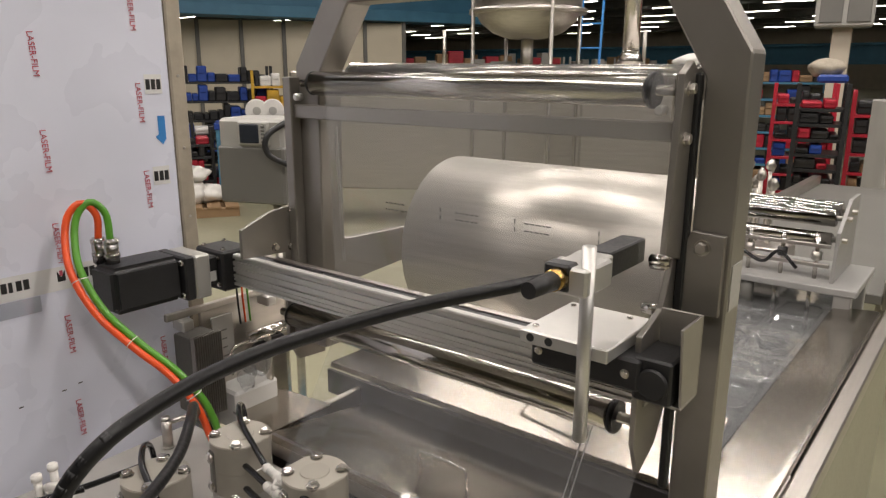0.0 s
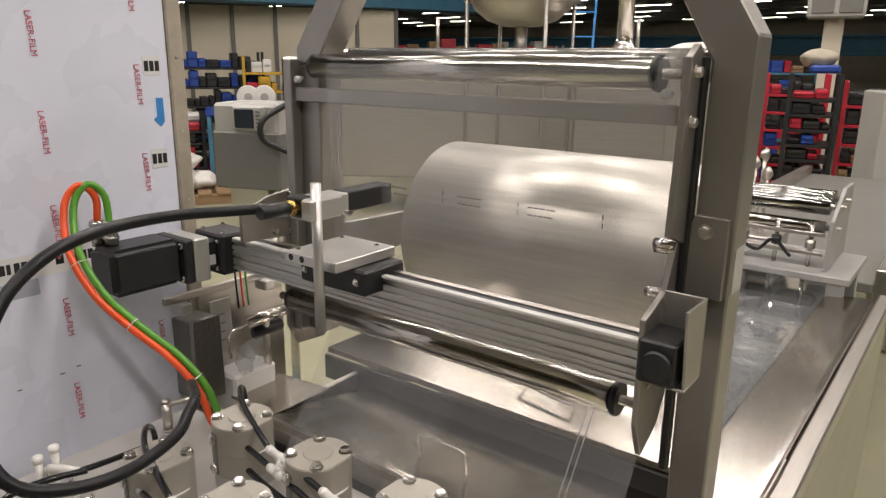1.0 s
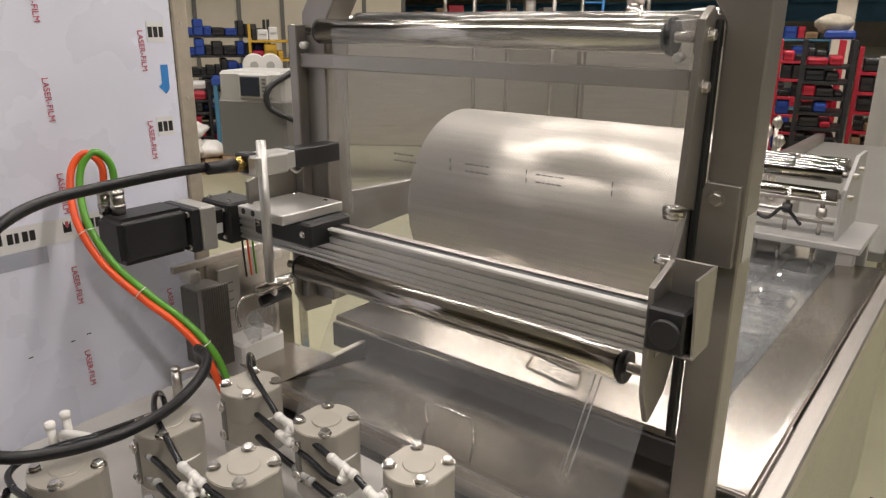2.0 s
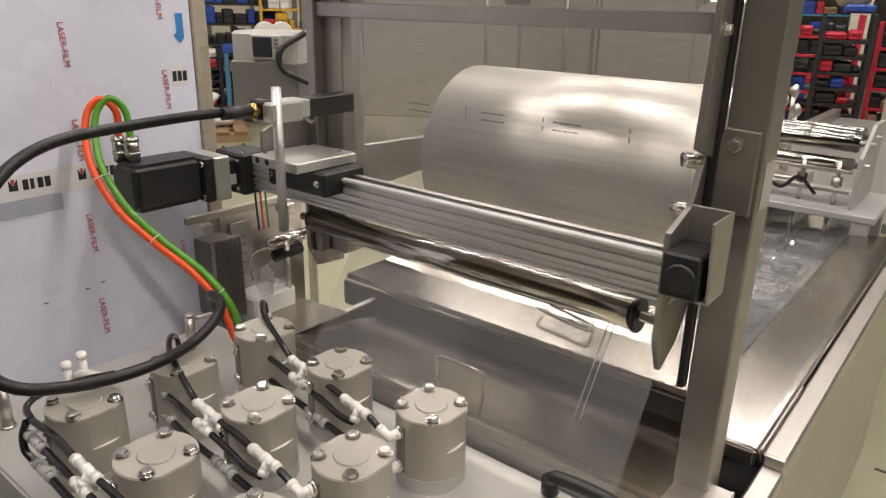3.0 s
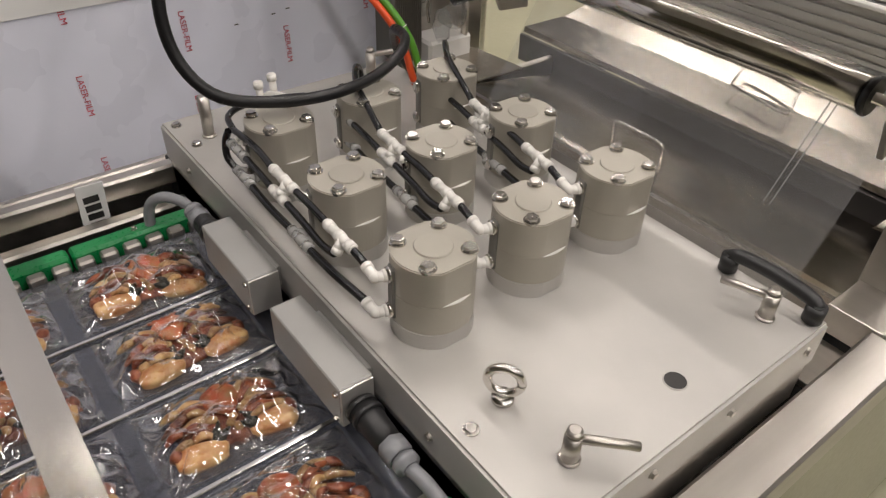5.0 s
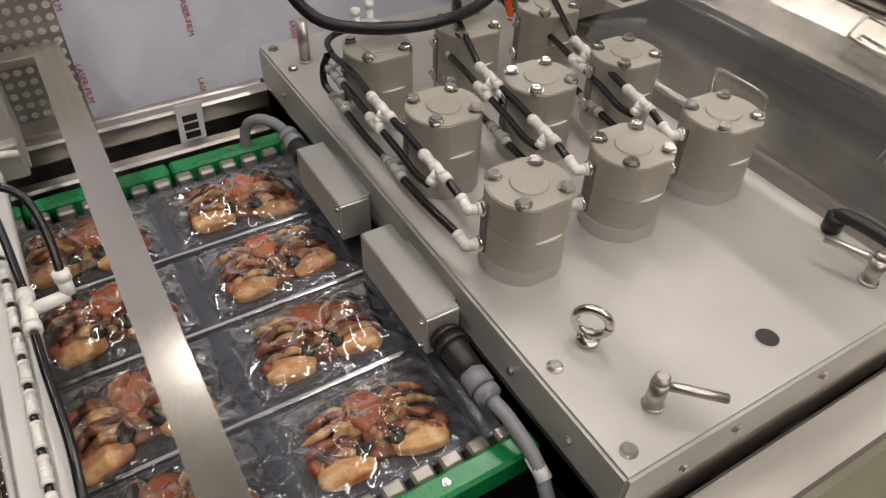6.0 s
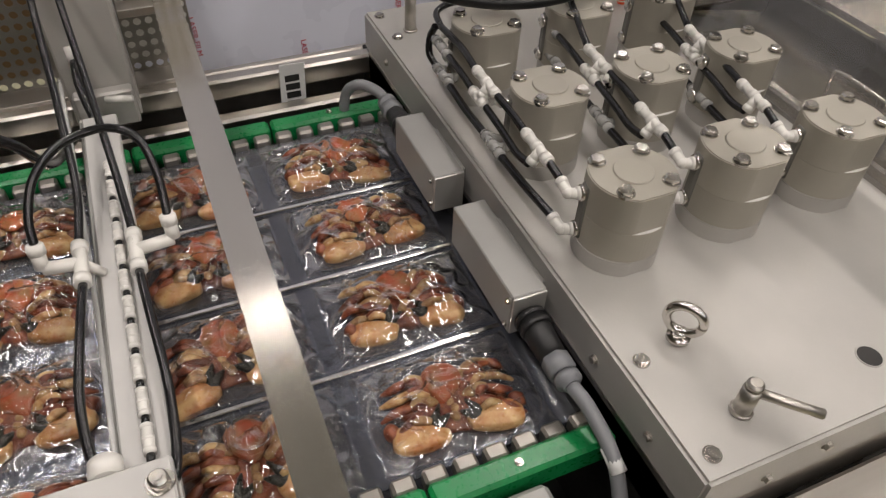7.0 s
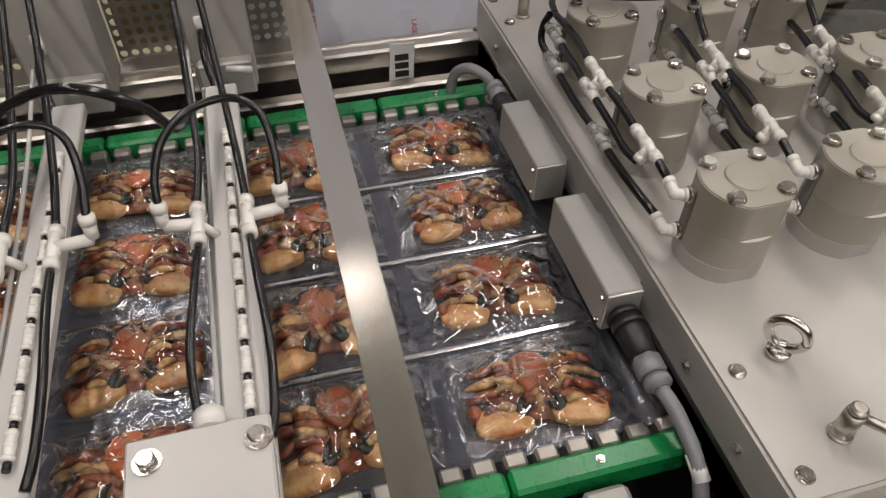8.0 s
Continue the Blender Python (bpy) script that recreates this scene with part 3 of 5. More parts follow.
    bm = prism(B(), [(0.712, 0.914), (0.715, 0.926), (0.85, 0.925), (0.98, 0.95), (0.98, 0.942), (0.85, 0.917), (0.722, 0.918), (0.719, 0.914)], "x", -0.60, 0.283)
    part("top_sheet", bm, COVER_R, c)
    part("back_sheet", prism(B(), [(0.982, 0.943), (0.982, 0.953), (1.45, 0.962), (1.45, 0.952)], "x", -0.60, 0.0), COVER_R, c)
    part("groove", box(B(), (-0.60, 0.701, 0.85), (0.345, 0.711, 0.912), 0.001), DARK, c)
    ring = [(-0.105, 0.815, 0.948), (-0.125, 0.885, 0.955), (-0.112, 0.895, 0.956), (-0.005, 0.875, 0.954), (0.006, 0.862, 0.953), (0.032, 0.792, 0.946), (0.02, 0.783, 0.945), (-0.092, 0.806, 0.947), (-0.105, 0.815, 0.948)]
    part("handle", pipe(B(), ring, 0.0032, 60, 8), CHROME, c, "folded flat wire handle")
    c = thing("side_cover", "long sloped steel side cover", "cover")
    bm = prism(B(), [(0.2845, 0.896), (0.290, 0.902), (0.404, 0.911), (0.414, 0.909), (0.4185, 0.903), (0.419, 0.875), (0.413, 0.875), (0.413, 0.901), (0.404, 0.905), (0.29, 0.896)], "y", 0.642, 2.06)
    part("sheet", bm, COVER_Y, c)
    for y in (1.12, 1.6):
        part("rivet", rod(B(), (0.36, y, 0.900), (0.36, y, 0.9045), 0.005, 12), CHROME, c)
    part("front_fold", box(B(), (0.3605, 0.630, 0.880), (0.416, 0.6415, 0.910), 0.004, seg=2), STEEL, c)
    part("raised_edge", box(B(), (0.4195, 0.642, 0.885), (0.4235, 0.90, 0.912), 0.001), STEEL_Y, c)


machine_bed()


# ---- sealing plate, cylinders, hoses ----
ZP = 1.007
PX, PY = 0.1638, 0.1357
OX, OY = -0.026, 0.020


def sealing_plate():
    p = thing("sealing_plate", "thick light grey sealing station plate", "machine plate")
    bm = box(B(), (-0.455, -0.194, 0.947), (0.399, 0.236, ZP), 0.0035, seg=2)
    part("slab", bm, PLATE, p)
    # The slab is not drilled: a dark disc paints the shade in its bore.
    part("bore_shade", rod(B(), (0.35, 0.028, ZP - 0.02), (0.35, 0.028, ZP + 0.0006), 0.0118, 28), DARK, p, "dark disc for the shade in a round bore")
    part("hole_rim", pipe(B(), [(0.35 + 0.012 * math.cos(a), 0.028 + 0.012 * math.sin(a), ZP + 0.0003) for a in np.linspace(0, 2 * math.pi, 33)], 0.0008, seg=6, raw=True), PLATE, p)
    for x, y in ((0.276, -0.174), (0.377, -0.174), (-0.36, -0.173), (-0.432, -0.176)):
        part("bolt", hexbolt(B(), (x, y, ZP), 0.0068, 0.004, turn=17 * x * 10), BOLT, p)
    for y, z in ((0.06, 0.985), (-0.06, 0.985), (0.20, 0.985), (-0.12, 0.97)):
        part("side_screw", hexbolt(B(), (0.399, y, z), 0.0045, 0.003, "x"), STEEL, p)
    for x in (0.33, -0.35, 0.1, 0.24):
        part("side_screw", hexbolt(B(), (x, -0.194, 0.975), 0.004, 0.003, "-y"), STEEL, p)
    part("skirt", box(B(), (-0.452, -0.19, 0.885), (0.396, 0.231, 0.9435), 0.002), STEEL, p, "steel lower frame under the plate")
    part("seam", box(B(), (-0.44, -0.18, 0.9435), (0.385, 0.222, 0.947), 0), DARK, p)
    # lifting eye
    ring = [(0.267 + 0.0165 * math.cos(a) * 0.8, -0.128 + 0.0165 * math.cos(a) * 0.6, ZP + 0.0285 + 0.0165 * math.sin(a)) for a in np.linspace(0, 2 * math.pi, 41)]
    e = thing("eye_bolt", "polished steel lifting eye in the plate", "eye bolt")
    part("ring", pipe(B(), ring, 0.0046, seg=12, raw=True), CHROME, e)
    bm = rod(B(), (0.267, -0.128, ZP), (0.267, -0.128, ZP + 0.009), 0.0112, 24, 0.002)
    rod(bm, (0.267, -0.128, ZP + 0.009), (0.267, -0.128, ZP + 0.014), 0.008, 20, r2=0.006)
    part("collar", bm, CHROME, e)
    # clamping levers: a post with a cross handle
    def lever(x, y, dx, dy, h, tall):
        l = thing("clamp_lever", "steel clamping lever with a bent handle", "lever", group="clamp levers")
        part("stem", rod(B(), (x, y, ZP), (x, y, ZP + tall), 0.0085, 20, 0.001), STEEL, l)
        part("hub", rod(B(), (x, y, ZP + tall), (x, y, ZP + tall + 0.008), 0.0072, 18, 0.002), STEEL, l)
        part("arm", rod(B(), (x - dx * 0.08, y - dy * 0.08, ZP + tall - 0.004), (x + dx, y + dy, ZP + tall - 0.004 + h), 0.0046, 14, 0.001), STEEL, l)
        part("foot", rod(B(), (x, y, ZP), (x, y, ZP + 0.004), 0.0105, 20, 0.001), STEEL, l)
    lever(0.352, -0.124, 0.041, 0.040, 0.0, 0.034)
    lever(0.350, 0.184, -0.052, -0.020, 0.0, 0.034)
    lever(-0.405, 0.16, 0.018, 0.072, 0.0, 0.05)
    pin = thing("locating_pin", "upright steel locating pin on the plate", "pin", rod(B(), (-0.375, -0.147, ZP), (-0.375, -0.147, ZP + 0.065), 0.0085, 20, 0.002), STEEL)
    part("foot", rod(B(), (-0.375, -0.147, ZP), (-0.375, -0.147, ZP + 0.004), 0.011, 18, 0.001), STEEL, pin)
    # black bow handle
    h = thing("bow_handle", "black plastic bow handle on the plate edge", "handle")
    pts = [(0.274, 0.220, ZP + 0.019), (0.286, 0.220, ZP + 0.0275), (0.33, 0.220, ZP + 0.031), (0.374, 0.220, ZP + 0.0275), (0.386, 0.220, ZP + 0.019)]
    bm = pipe(B(), pts, 0.0085, 24, 14)
    part("grip", bm, BLACK, h)
    for x in (0.276, 0.384):
        part("post", rod(B(), (x, 0.220, ZP), (x, 0.220, ZP + 0.026), 0.0112, 18, 0.003), BLACK, h)


def cylinder_body(bm, r, z0, z1, flat, bev=0.002):
    """A round block with flats cut on the two x sides."""
    pts = [(max(-flat, min(flat, r * math.cos(a))), r * math.sin(a)) for a in np.linspace(0, 2 * math.pi, 72, endpoint=False)]
    t = bmesh.new()
    f = t.faces.new([t.verts.new((x, y, z0)) for x, y in pts])
    ex = bmesh.ops.extrude_face_region(t, geom=[f])
    bmesh.ops.translate(t, verts=[v for v in ex["geom"] if isinstance(v, bmesh.types.BMVert)], vec=(0, 0, z1 - z0))
    bmesh.ops.recalc_face_normals(t, faces=t.faces[:])
    if bev:
        rim = [e for e in t.edges if any(len(f.verts) > 8 for f in e.link_faces) and all(v.co.z > z0 + 1e-5 for v in e.verts)]
        bmesh.ops.bevel(t, geom=rim, offset=bev, segments=2, affect="EDGES")
    t.normal_update()
    for f in t.faces:
        f.smooth = len(f.verts) == 4 and abs(f.normal.x) < 0.999 and abs(f.normal.z) < 0.1
    for e in t.edges:
        if len(e.link_faces) == 2 and e.link_faces[0].smooth != e.link_faces[1].smooth:
            e.smooth = False
    return add(bm, t)


def elbow(parent, p, d, e, r=0.0075, name="elbow", mat=WHITE):
    """A push-in elbow: from p along d, then along e."""
    p, d, e = Vector(p), Vector(d), Vector(e)
    bm = pipe(B(), [p, p + d * 0.006, p + d * 0.0105 + e * 0.002, p + d * 0.0115 + e * 0.007, p + d * 0.0115 + e * 0.016], r, 20, 12)
    rod(bm, p + d * 0.0115 + e * 0.011, p + d * 0.0115 + e * 0.019, r * 1.14, 14, 0.001)
    rod(bm, p - d * 0.002, p + d * 0.004, r * 1.2, 14, 0.001)
    blob(bm, p + d * 0.0112 + e * 0.001, (r * 1.1, r * 1.1, r * 1.1), sub=2)
    part(name, bm, mat, parent, "white push-in elbow")
    return p + d * 0.0115 + e * 0.018


def cylinders():
    first = thing("air_cylinder", "squat grey anodised air cylinder with four hex bolts", "cylinder", group="air cylinders on the plate", at=pose(OX + PX, OY - PY, ZP))
    part("base_ring", cylinder_body(B(), 0.0450, 0.0, 0.020, 0.0425, 0.0008), PLATE, first, "lighter grey base ring")
    part("body", cylinder_body(B(), 0.0443, 0.0202, 0.057, 1.0, 0.0004), CAST, first)
    part("cap", cylinder_body(B(), 0.0443, 0.0571, 0.100, 0.0404, 0.0012), CAST, first)
    for s in (-1, 1):
        arc = [(s * 0.0441 * math.cos(a), 0.0441 * math.sin(a)) for a in np.linspace(-0.40, 0.40, 15)]
        part("milled_ledge", prism(B(), arc, "z", 0.0573, 0.0577), LIT_LEDGE, first, "milled ledge under the flat, paler for the light it catches")
    part("boss", rod(B(), (0, 0, 0.0995), (0, 0, 0.1018), 0.0203, 36, 0.001), CAST, first)
    for k, (sx, sy) in enumerate(((-1, -1), (1, -1), (1, 1), (-1, 1))):
        part("bolt", hexbolt(B(), (sx * 0.0253, sy * 0.0257, 0.100), 0.0075, 0.0052, turn=13 + 21 * k), BOLT, first)
    # port block on the side towards the outfeed
    bm = box(B(), (-0.0075, -0.0468, 0.022), (0.0075, -0.040, 0.088), 0.002)
    bmesh.ops.transform(bm, matrix=pose(0, 0, 0, 0, 0, -14), verts=bm.verts)
    part("port_strip", bm, MIDGREY, first, "dark strip with air ports")
    for z in (0.031, 0.078):
        part("port", rod(B(), (-0.0122, -0.0490, z), (-0.0108, -0.0430, z), 0.0085, 16, 0.001), CHROME, first)
    for i in range(3):
        for j in range(3):
            if (i, j) != (0, 0):
                copy_thing(first, pose(OX + (1 - i) * PX, OY + (j - 1) * PY, ZP, 0, 0, 0.6 * (i - j)))


def hoses():
    # an upper, a second and a lower line along each row of three cylinders
    for j in range(3):
        y, slant = (j - 1) * PY, (0.01, 0.035, 0.06)[j]
        line = thing("air_line", "black air hose line with white push-in fittings", "air line", group="air lines", at=pose(OX, OY, 0))
        hose = lambda pts, r=0.0044: part("hose", pipe(B(), pts, r, 30, 10), TUBE, line)

        def on(x, off, z):
            """A point of the run: it leans a little towards the film as it goes to the far side, to fit the camera's
            view.
            """
            return Vector((x, y + off + slant * (0.15 - x) / 0.35, ZP + z))

        def connector(xa, xb, off, z, mat, side, label):
            a, b, d = on(xa, off, z), on(xb, off, z), (on(xb, off, z) - on(xa, off, z)).normalized()
            bm = rod(B(), a, b, 0.0056, 14, 0.0008)
            for p in (a, b - d * 0.011, (a + b) / 2 - d * 0.006):
                rod(bm, p, p + d * 0.011, 0.0066, 14, 0.001)
            rod(bm, a - d * 0.002, a, 0.0052, 14), rod(bm, b, b + d * 0.002, 0.0052, 14)
            m = a * 0.62 + b * 0.38
            rod(bm, m, m + Vector(side) * 0.016, 0.0056, 12, 0.0008), rod(bm, m + Vector(side) * 0.010, m + Vector(side) * 0.019, 0.0064, 12, 0.001)
            part("tee_fitting", bm, mat, line, label)

        white, clear = "white push-in tee fitting", "translucent push-in tee fitting"
        cx = PX - 0.0122
        a = elbow(line, (cx, y - 0.049, ZP + 0.078), (-0.25, -0.97, 0.0), (-0.95, 0.05, 0.25), r=0.0056)
        hose([a, (a + on(0.107, -0.060, 0.086)) / 2, on(0.105, -0.060, 0.086)])
        connector(0.107, 0.053, -0.060, 0.086, WHITE, (0.05, -0.55, -0.75), white)
        hose([on(0.055, -0.060, 0.086), on(0.016, -0.060, 0.088), on(-0.022, -0.060, 0.087)])
        connector(-0.020, -0.078, -0.060, 0.087, WHITE, (0.05, -0.55, -0.75), white)
        if j == 0:
            hose([on(-0.076, -0.060, 0.087), on(-0.13, -0.058, 0.089), on(-0.19, -0.062, 0.088)])
        else:
            # over the far cylinder and down behind it
            hose([on(-0.076, -0.060, 0.087), on(-0.12, -0.054, 0.098), on(-0.185, -0.040, 0.108), on(-0.24, -0.012, 0.102), on(-0.275, 0.014, 0.07), on(-0.285, 0.022, 0.0)])
        # the second run under it
        hose([on(0.0855, -0.0705, 0.0715), on(0.06, -0.072, 0.068), on(0.02, -0.071, 0.070), on(-0.028, -0.070, 0.071)])
        connector(-0.026, -0.062, -0.070, 0.071, WHITE, (0.05, 0.55, 0.6), white)
        hose([on(-0.060, -0.070, 0.071), on(-0.10, -0.069, 0.072), on(-0.146, -0.068, 0.071)])
        connector(-0.144, -0.190, -0.068, 0.071, CLEAR_NYLON, (0.0, 0.4, -0.8), clear)
        # the lower line
        c = elbow(line, (cx, y - 0.049, ZP + 0.031), (-0.25, -0.97, 0.0), (-0.93, -0.10, 0.30), r=0.0058)
        hose([c, (c + on(0.024, -0.069, 0.036)) / 2 + Vector((0, -0.003, 0.002)), on(0.022, -0.069, 0.035)], 0.0048)
        connector(0.022, -0.024, -0.069, 0.035, CLEAR_NYLON, (0.1, 0.9, -0.1), clear)
        hose([on(-0.022, -0.069, 0.035), on(-0.08, -0.070, 0.034), on(-0.136, -0.069, 0.035)], 0.0048)
        connector(-0.134, -0.182, -0.069, 0.036, CLEAR_NYLON, (0.1, 0.9, -0.1), clear)
        if j == 0:
            hose([on(-0.182, -0.069, 0.036), on(-0.200, -0.072, 0.046), on(-0.204, -0.070, 0.066), on(-0.196, -0.066, 0.085)], 0.0048)
            hose([on(-0.188, -0.062, 0.088), on(-0.218, -0.056, 0.092), on(-0.232, -0.030, 0.094), on(-0.225, 0.010, 0.096), on(-0.205, 0.05, 0.098)])
        # short stub from each further cylinder's ports to the lines
        for i in (1, 2):
            px = (1 - i) * PX - 0.0122
            for z, off, zz in ((0.078, -0.060, 0.085), (0.031, -0.069, 0.035)):
                part("port_stub", rod(B(), (px, y - 0.049, ZP + z), on(px - 0.004, off, zz), 0.0058, 12, 0.001), WHITE if z > 0.05 else CLEAR_NYLON, line)
    f = thing("air_manifold", "small cluster of white air fittings", "fittings")
    part("base_block", box(B(), (-0.392, -0.068, ZP), (-0.366, -0.018, ZP + 0.018), 0.002), ALU, f)
    for x, y, h in ((-0.384, -0.054, 0.050), (-0.386, -0.030, 0.056), (-0.372, -0.044, 0.034)):
        bm = rod(B(), (x, y, ZP + 0.016), (x - 0.004, y, ZP + h), 0.0058, 14, 0.001)
        rod(bm, (x - 0.004, y, ZP + h - 0.004), (x - 0.005, y, ZP + h + 0.008), 0.0075, 14, 0.0015)
        part("fitting", bm, WHITE if h > 0.04 else ALU, f)
    part("elbow", pipe(B(), [(-0.372, -0.044, ZP + 0.040), (-0.350, -0.040, ZP + 0.046), (-0.322, -0.028, ZP + 0.046)], 0.0064, 20), WHITE, f)
    part("hose", pipe(B(), [(-0.324, -0.029, ZP + 0.046), (-0.315, 0.0, ZP + 0.048), (-0.305, 0.05, ZP + 0.05), (-0.296, 0.10, ZP + 0.05)], 0.0046, 20), TUBE, f)


sealing_plate()
cylinders()
hoses()


def sensor_boxes():
    for k, (x0, x1) in enumerate(((-0.176, -0.044), (0.012, 0.160))):
        s = thing("sensor_box", "grey metal sensor box fixed beside the plate", "sensor box", group="sensor boxes")
        part("housing", box(B(), (x0, -0.245, 0.945), (x1, -0.206, 1.0), 0.0015), BOXGREY, s)
        part("mounting", box(B(), (x0 + 0.02, -0.206, 0.955), (x1 - 0.02, -0.1945, 0.985), 0.001), BOXGREY, s)
        part("front_plate", box(B(), (x1, -0.2445, 0.947), (x1 + 0.0025, -0.2065, 0.998), 0.0005), ALU, s)
        for z in (0.955, 0.99):
            part("screw", hexbolt(B(), (x1 - 0.006, -0.245, z), 0.003, 0.002, "-y"), CHROME, s)
        end = x1 + 0.003 if k else x0
        sgn = 1 if k else -1
        c = Vector((end, -0.226, 0.97))
        bm = rod(B(), c, c + Vector((sgn * 0.055, 0, -0.004)), 0.0168, 22, 0.003, r2=0.0140)
        for i in range(2):
            rod(bm, c + Vector((sgn * (0.004 + 0.012 * i), 0, 0)), c + Vector((sgn * (0.010 + 0.012 * i), 0, 0)), 0.0176, 22)
        part("connector", bm, BLACK, s, "black round connector")
        g = c + Vector((sgn * 0.055, 0, -0.004))
        bm = rod(B(), g, g + Vector((sgn * 0.02, 0, -0.001)), 0.0150, 6, 0.001)
        rod(bm, g + Vector((sgn * 0.02, 0, 0)), g + Vector((sgn * 0.036, 0, 0)), 0.0135, 18, 0.004)
        part("cable_gland", bm, GREYSHEATH, s, "grey plastic gland")
        q = g + Vector((sgn * 0.034, 0, 0))
        if k:
            pts = [q, q + Vector((0.03, 0.004, -0.004)), q + Vector((0.075, 0.008, -0.03)), q + Vector((0.11, 0.004, -0.09)), q + Vector((0.112, 0, -0.17))]
        else:
            pts = [q, q + Vector((-0.012, -0.01, 0.012)), q + Vector((-0.03, -0.03, 0.016)), q + Vector((-0.05, -0.045, -0.01)), q + Vector((-0.055, -0.05, -0.08))]
        part("cable", pipe(B(), pts, 0.0075, 30, 12), GREYSHEATH, s, "grey sheathed cable")
        if k:
            p0 = q + Vector((0.06, 0.0075, -0.021))
            part("cable_label", rod(B(), p0, p0 + Vector((0.022, 0.001, -0.012)), 0.0079, 14), PAPER, s)


sensor_boxes()


# ---- film frame with rollers, film and reel ----
def film_frame():
    f = thing("film_stand", "blasted steel portal frame for the film", "frame")
    outer = [(0.392, 0.86), (0.394, 1.655), (0.31, 1.79), (-0.30, 1.79), (-0.405, 1.64), (-0.412, 1.10)]
    inner = [(-0.352, 1.10), (-0.345, 1.622), (-0.265, 1.742), (0.272, 1.742), (0.342, 1.625), (0.342, 0.86)]
    part("portal", prism(B(), outer + inner, "y", 0.478, 0.535, 0.0025), FRAME, f)
    # right hand fixing plates
    part("side_plate", prism(B(), [(0.415, 1.415), (0.475, 1.395), (0.475, 1.632), (0.455, 1.645), (0.43, 1.63)], "x", 0.326, 0.335, 0.001), FRAME, f)
    part("seal_strip", box(B(), (0.330, 0.464, 1.07), (0.341, 0.479, 1.63), 0.002), BLACK, f, "black rubber strip")
    part("saddle_plate", prism(B(), [(0.338, 1.33), (0.387, 1.33), (0.387, 1.435), (0.345, 1.437), (0.338, 1.42)], "y", 0.468, 0.478, 0.001), FRAME, f)
    part("data_plate", box(B(), (0.3934, 0.487, 1.335), (0.3945, 0.527, 1.395), 0), LIGHTGREY, f, "pale data plate")
    for x, z in ((0.360, 1.417),):
        part("bolt", hexbolt(B(), (x, 0.468, z), 0.0085, 0.007, "-y", 12), STEEL, f)
    for y, z in ((0.448, 1.612), (0.445, 1.553)):
        part("bolt", hexbolt(B(), (0.335, y, z), 0.007, 0.006, "x", 8), STEEL, f)
    for y, z in ((0.452, 1.397), (0.437, 1.335), (0.455, 1.39)):
        part("knob_screw", rod(B(), (0.30, y, z), (0.327, y, z), 0.007, 16, 0.002), CHROME, f)
    part("lower_plate", prism(B(), [(0.37, 1.175), (0.392, 1.125), (0.44, 1.15), (0.475, 1.21), (0.475, 1.40), (0.455, 1.40), (0.43, 1.34), (0.37, 1.32)], "x", 0.322, 0.330, 0.001), FRAME, f)
    # left hand plates
    part("left_plate", prism(B(), [(0.442, 1.11), (0.442, 1.292), (0.345, 1.298), (0.345, 1.352), (0.41, 1.375), (0.53, 1.39), (0.535, 1.06), (0.465, 1.065)], "x", -0.425, -0.417, 0.001), FRAME, f)
    for y, z in ((0.418, 1.307), (0.457, 1.302), (0.43, 1.22), (0.452, 1.215), (0.46, 1.375)):
        part("bolt", hexbolt(B(), (-0.417, y, z), 0.007, 0.006, "x", 5), CHROME, f)
    part("left_bracket", box(B(), (-0.417, 0.455, 1.10), (-0.395, 0.478, 1.62), 0.002), FRAME, f)
    # cross bar
    bar = part("cross_bar", box(B(), (-0.417, 0.462, 1.546), (0.327, 0.477, 1.571), 0.002), FRAME, f)
    for x in (-0.372, 0.30):
        part("bar_stop", rod(B(), (x, 0.462, 1.585), (x, 0.445, 1.585), 0.0065, 14, 0.002), ALU, f)
    # rollers
    def roller(y, z, r, x0, x1, label):
        ro = part("roller", rod(B(), (x0, y, z), (x1, y, z), r, 48, 0.002), ROLLER, f, label)
        part("axle", rod(B(), (x0 - 0.035, y, z), (x1 + 0.046, y, z), r * 0.33, 18), CHROME, ro)
        part("end_cap", rod(B(), (x1, y, z), (x1 + 0.009, y, z), r * 1.12, 32, 0.002), BLACK, ro, "black end disc")
        part("end_cap", rod(B(), (x0 - 0.004, y, z), (x0, y, z), r * 1.01, 32, 0.001), BLACK, ro)
    roller(0.43, 1.176, 0.0225, -0.384, 0.273, "polished steel guide roller")
    roller(0.462, 1.609, 0.0205, -0.336, 0.281, "polished steel top roller")
    roller(0.56, 1.622, 0.019, -0.34, 0.31, "polished steel rear roller")
    part("pivot_arm", prism(B(), [(0.445, 1.59), (0.60, 1.60), (0.60, 1.645), (0.445, 1.63)], "x", 0.318, 0.324, 0.001), FRAME, f)
    # reel carrier behind
    for x0, x1 in ((-0.412, -0.395), (0.272, 0.285)):
        part("reel_arm", prism(B(), [(0.535, 1.20), (0.90, 1.225), (0.90, 1.285), (0.535, 1.30)], "x", x0, x1, 0.002), FRAME, f)
    reel = thing("film_roll", "large silvery roll of clear packaging film", "film roll")
    part("wound_film", rod(B(), (-0.335, 0.872, 1.255), (0.245, 0.872, 1.255), 0.188, 96, 0.002), REEL, reel)
    part("core", rod(B(), (-0.345, 0.872, 1.255), (0.25, 0.872, 1.255), 0.045, 32), CARTON, reel)
    part("shaft", rod(B(), (-0.40, 0.872, 1.255), (0.285, 0.872, 1.255), 0.018, 20), CHROME, reel)
    part("clamp_disc", rod(B(), (0.246, 0.872, 1.255), (0.262, 0.872, 1.255), 0.09, 32, 0.002), ALU, reel)
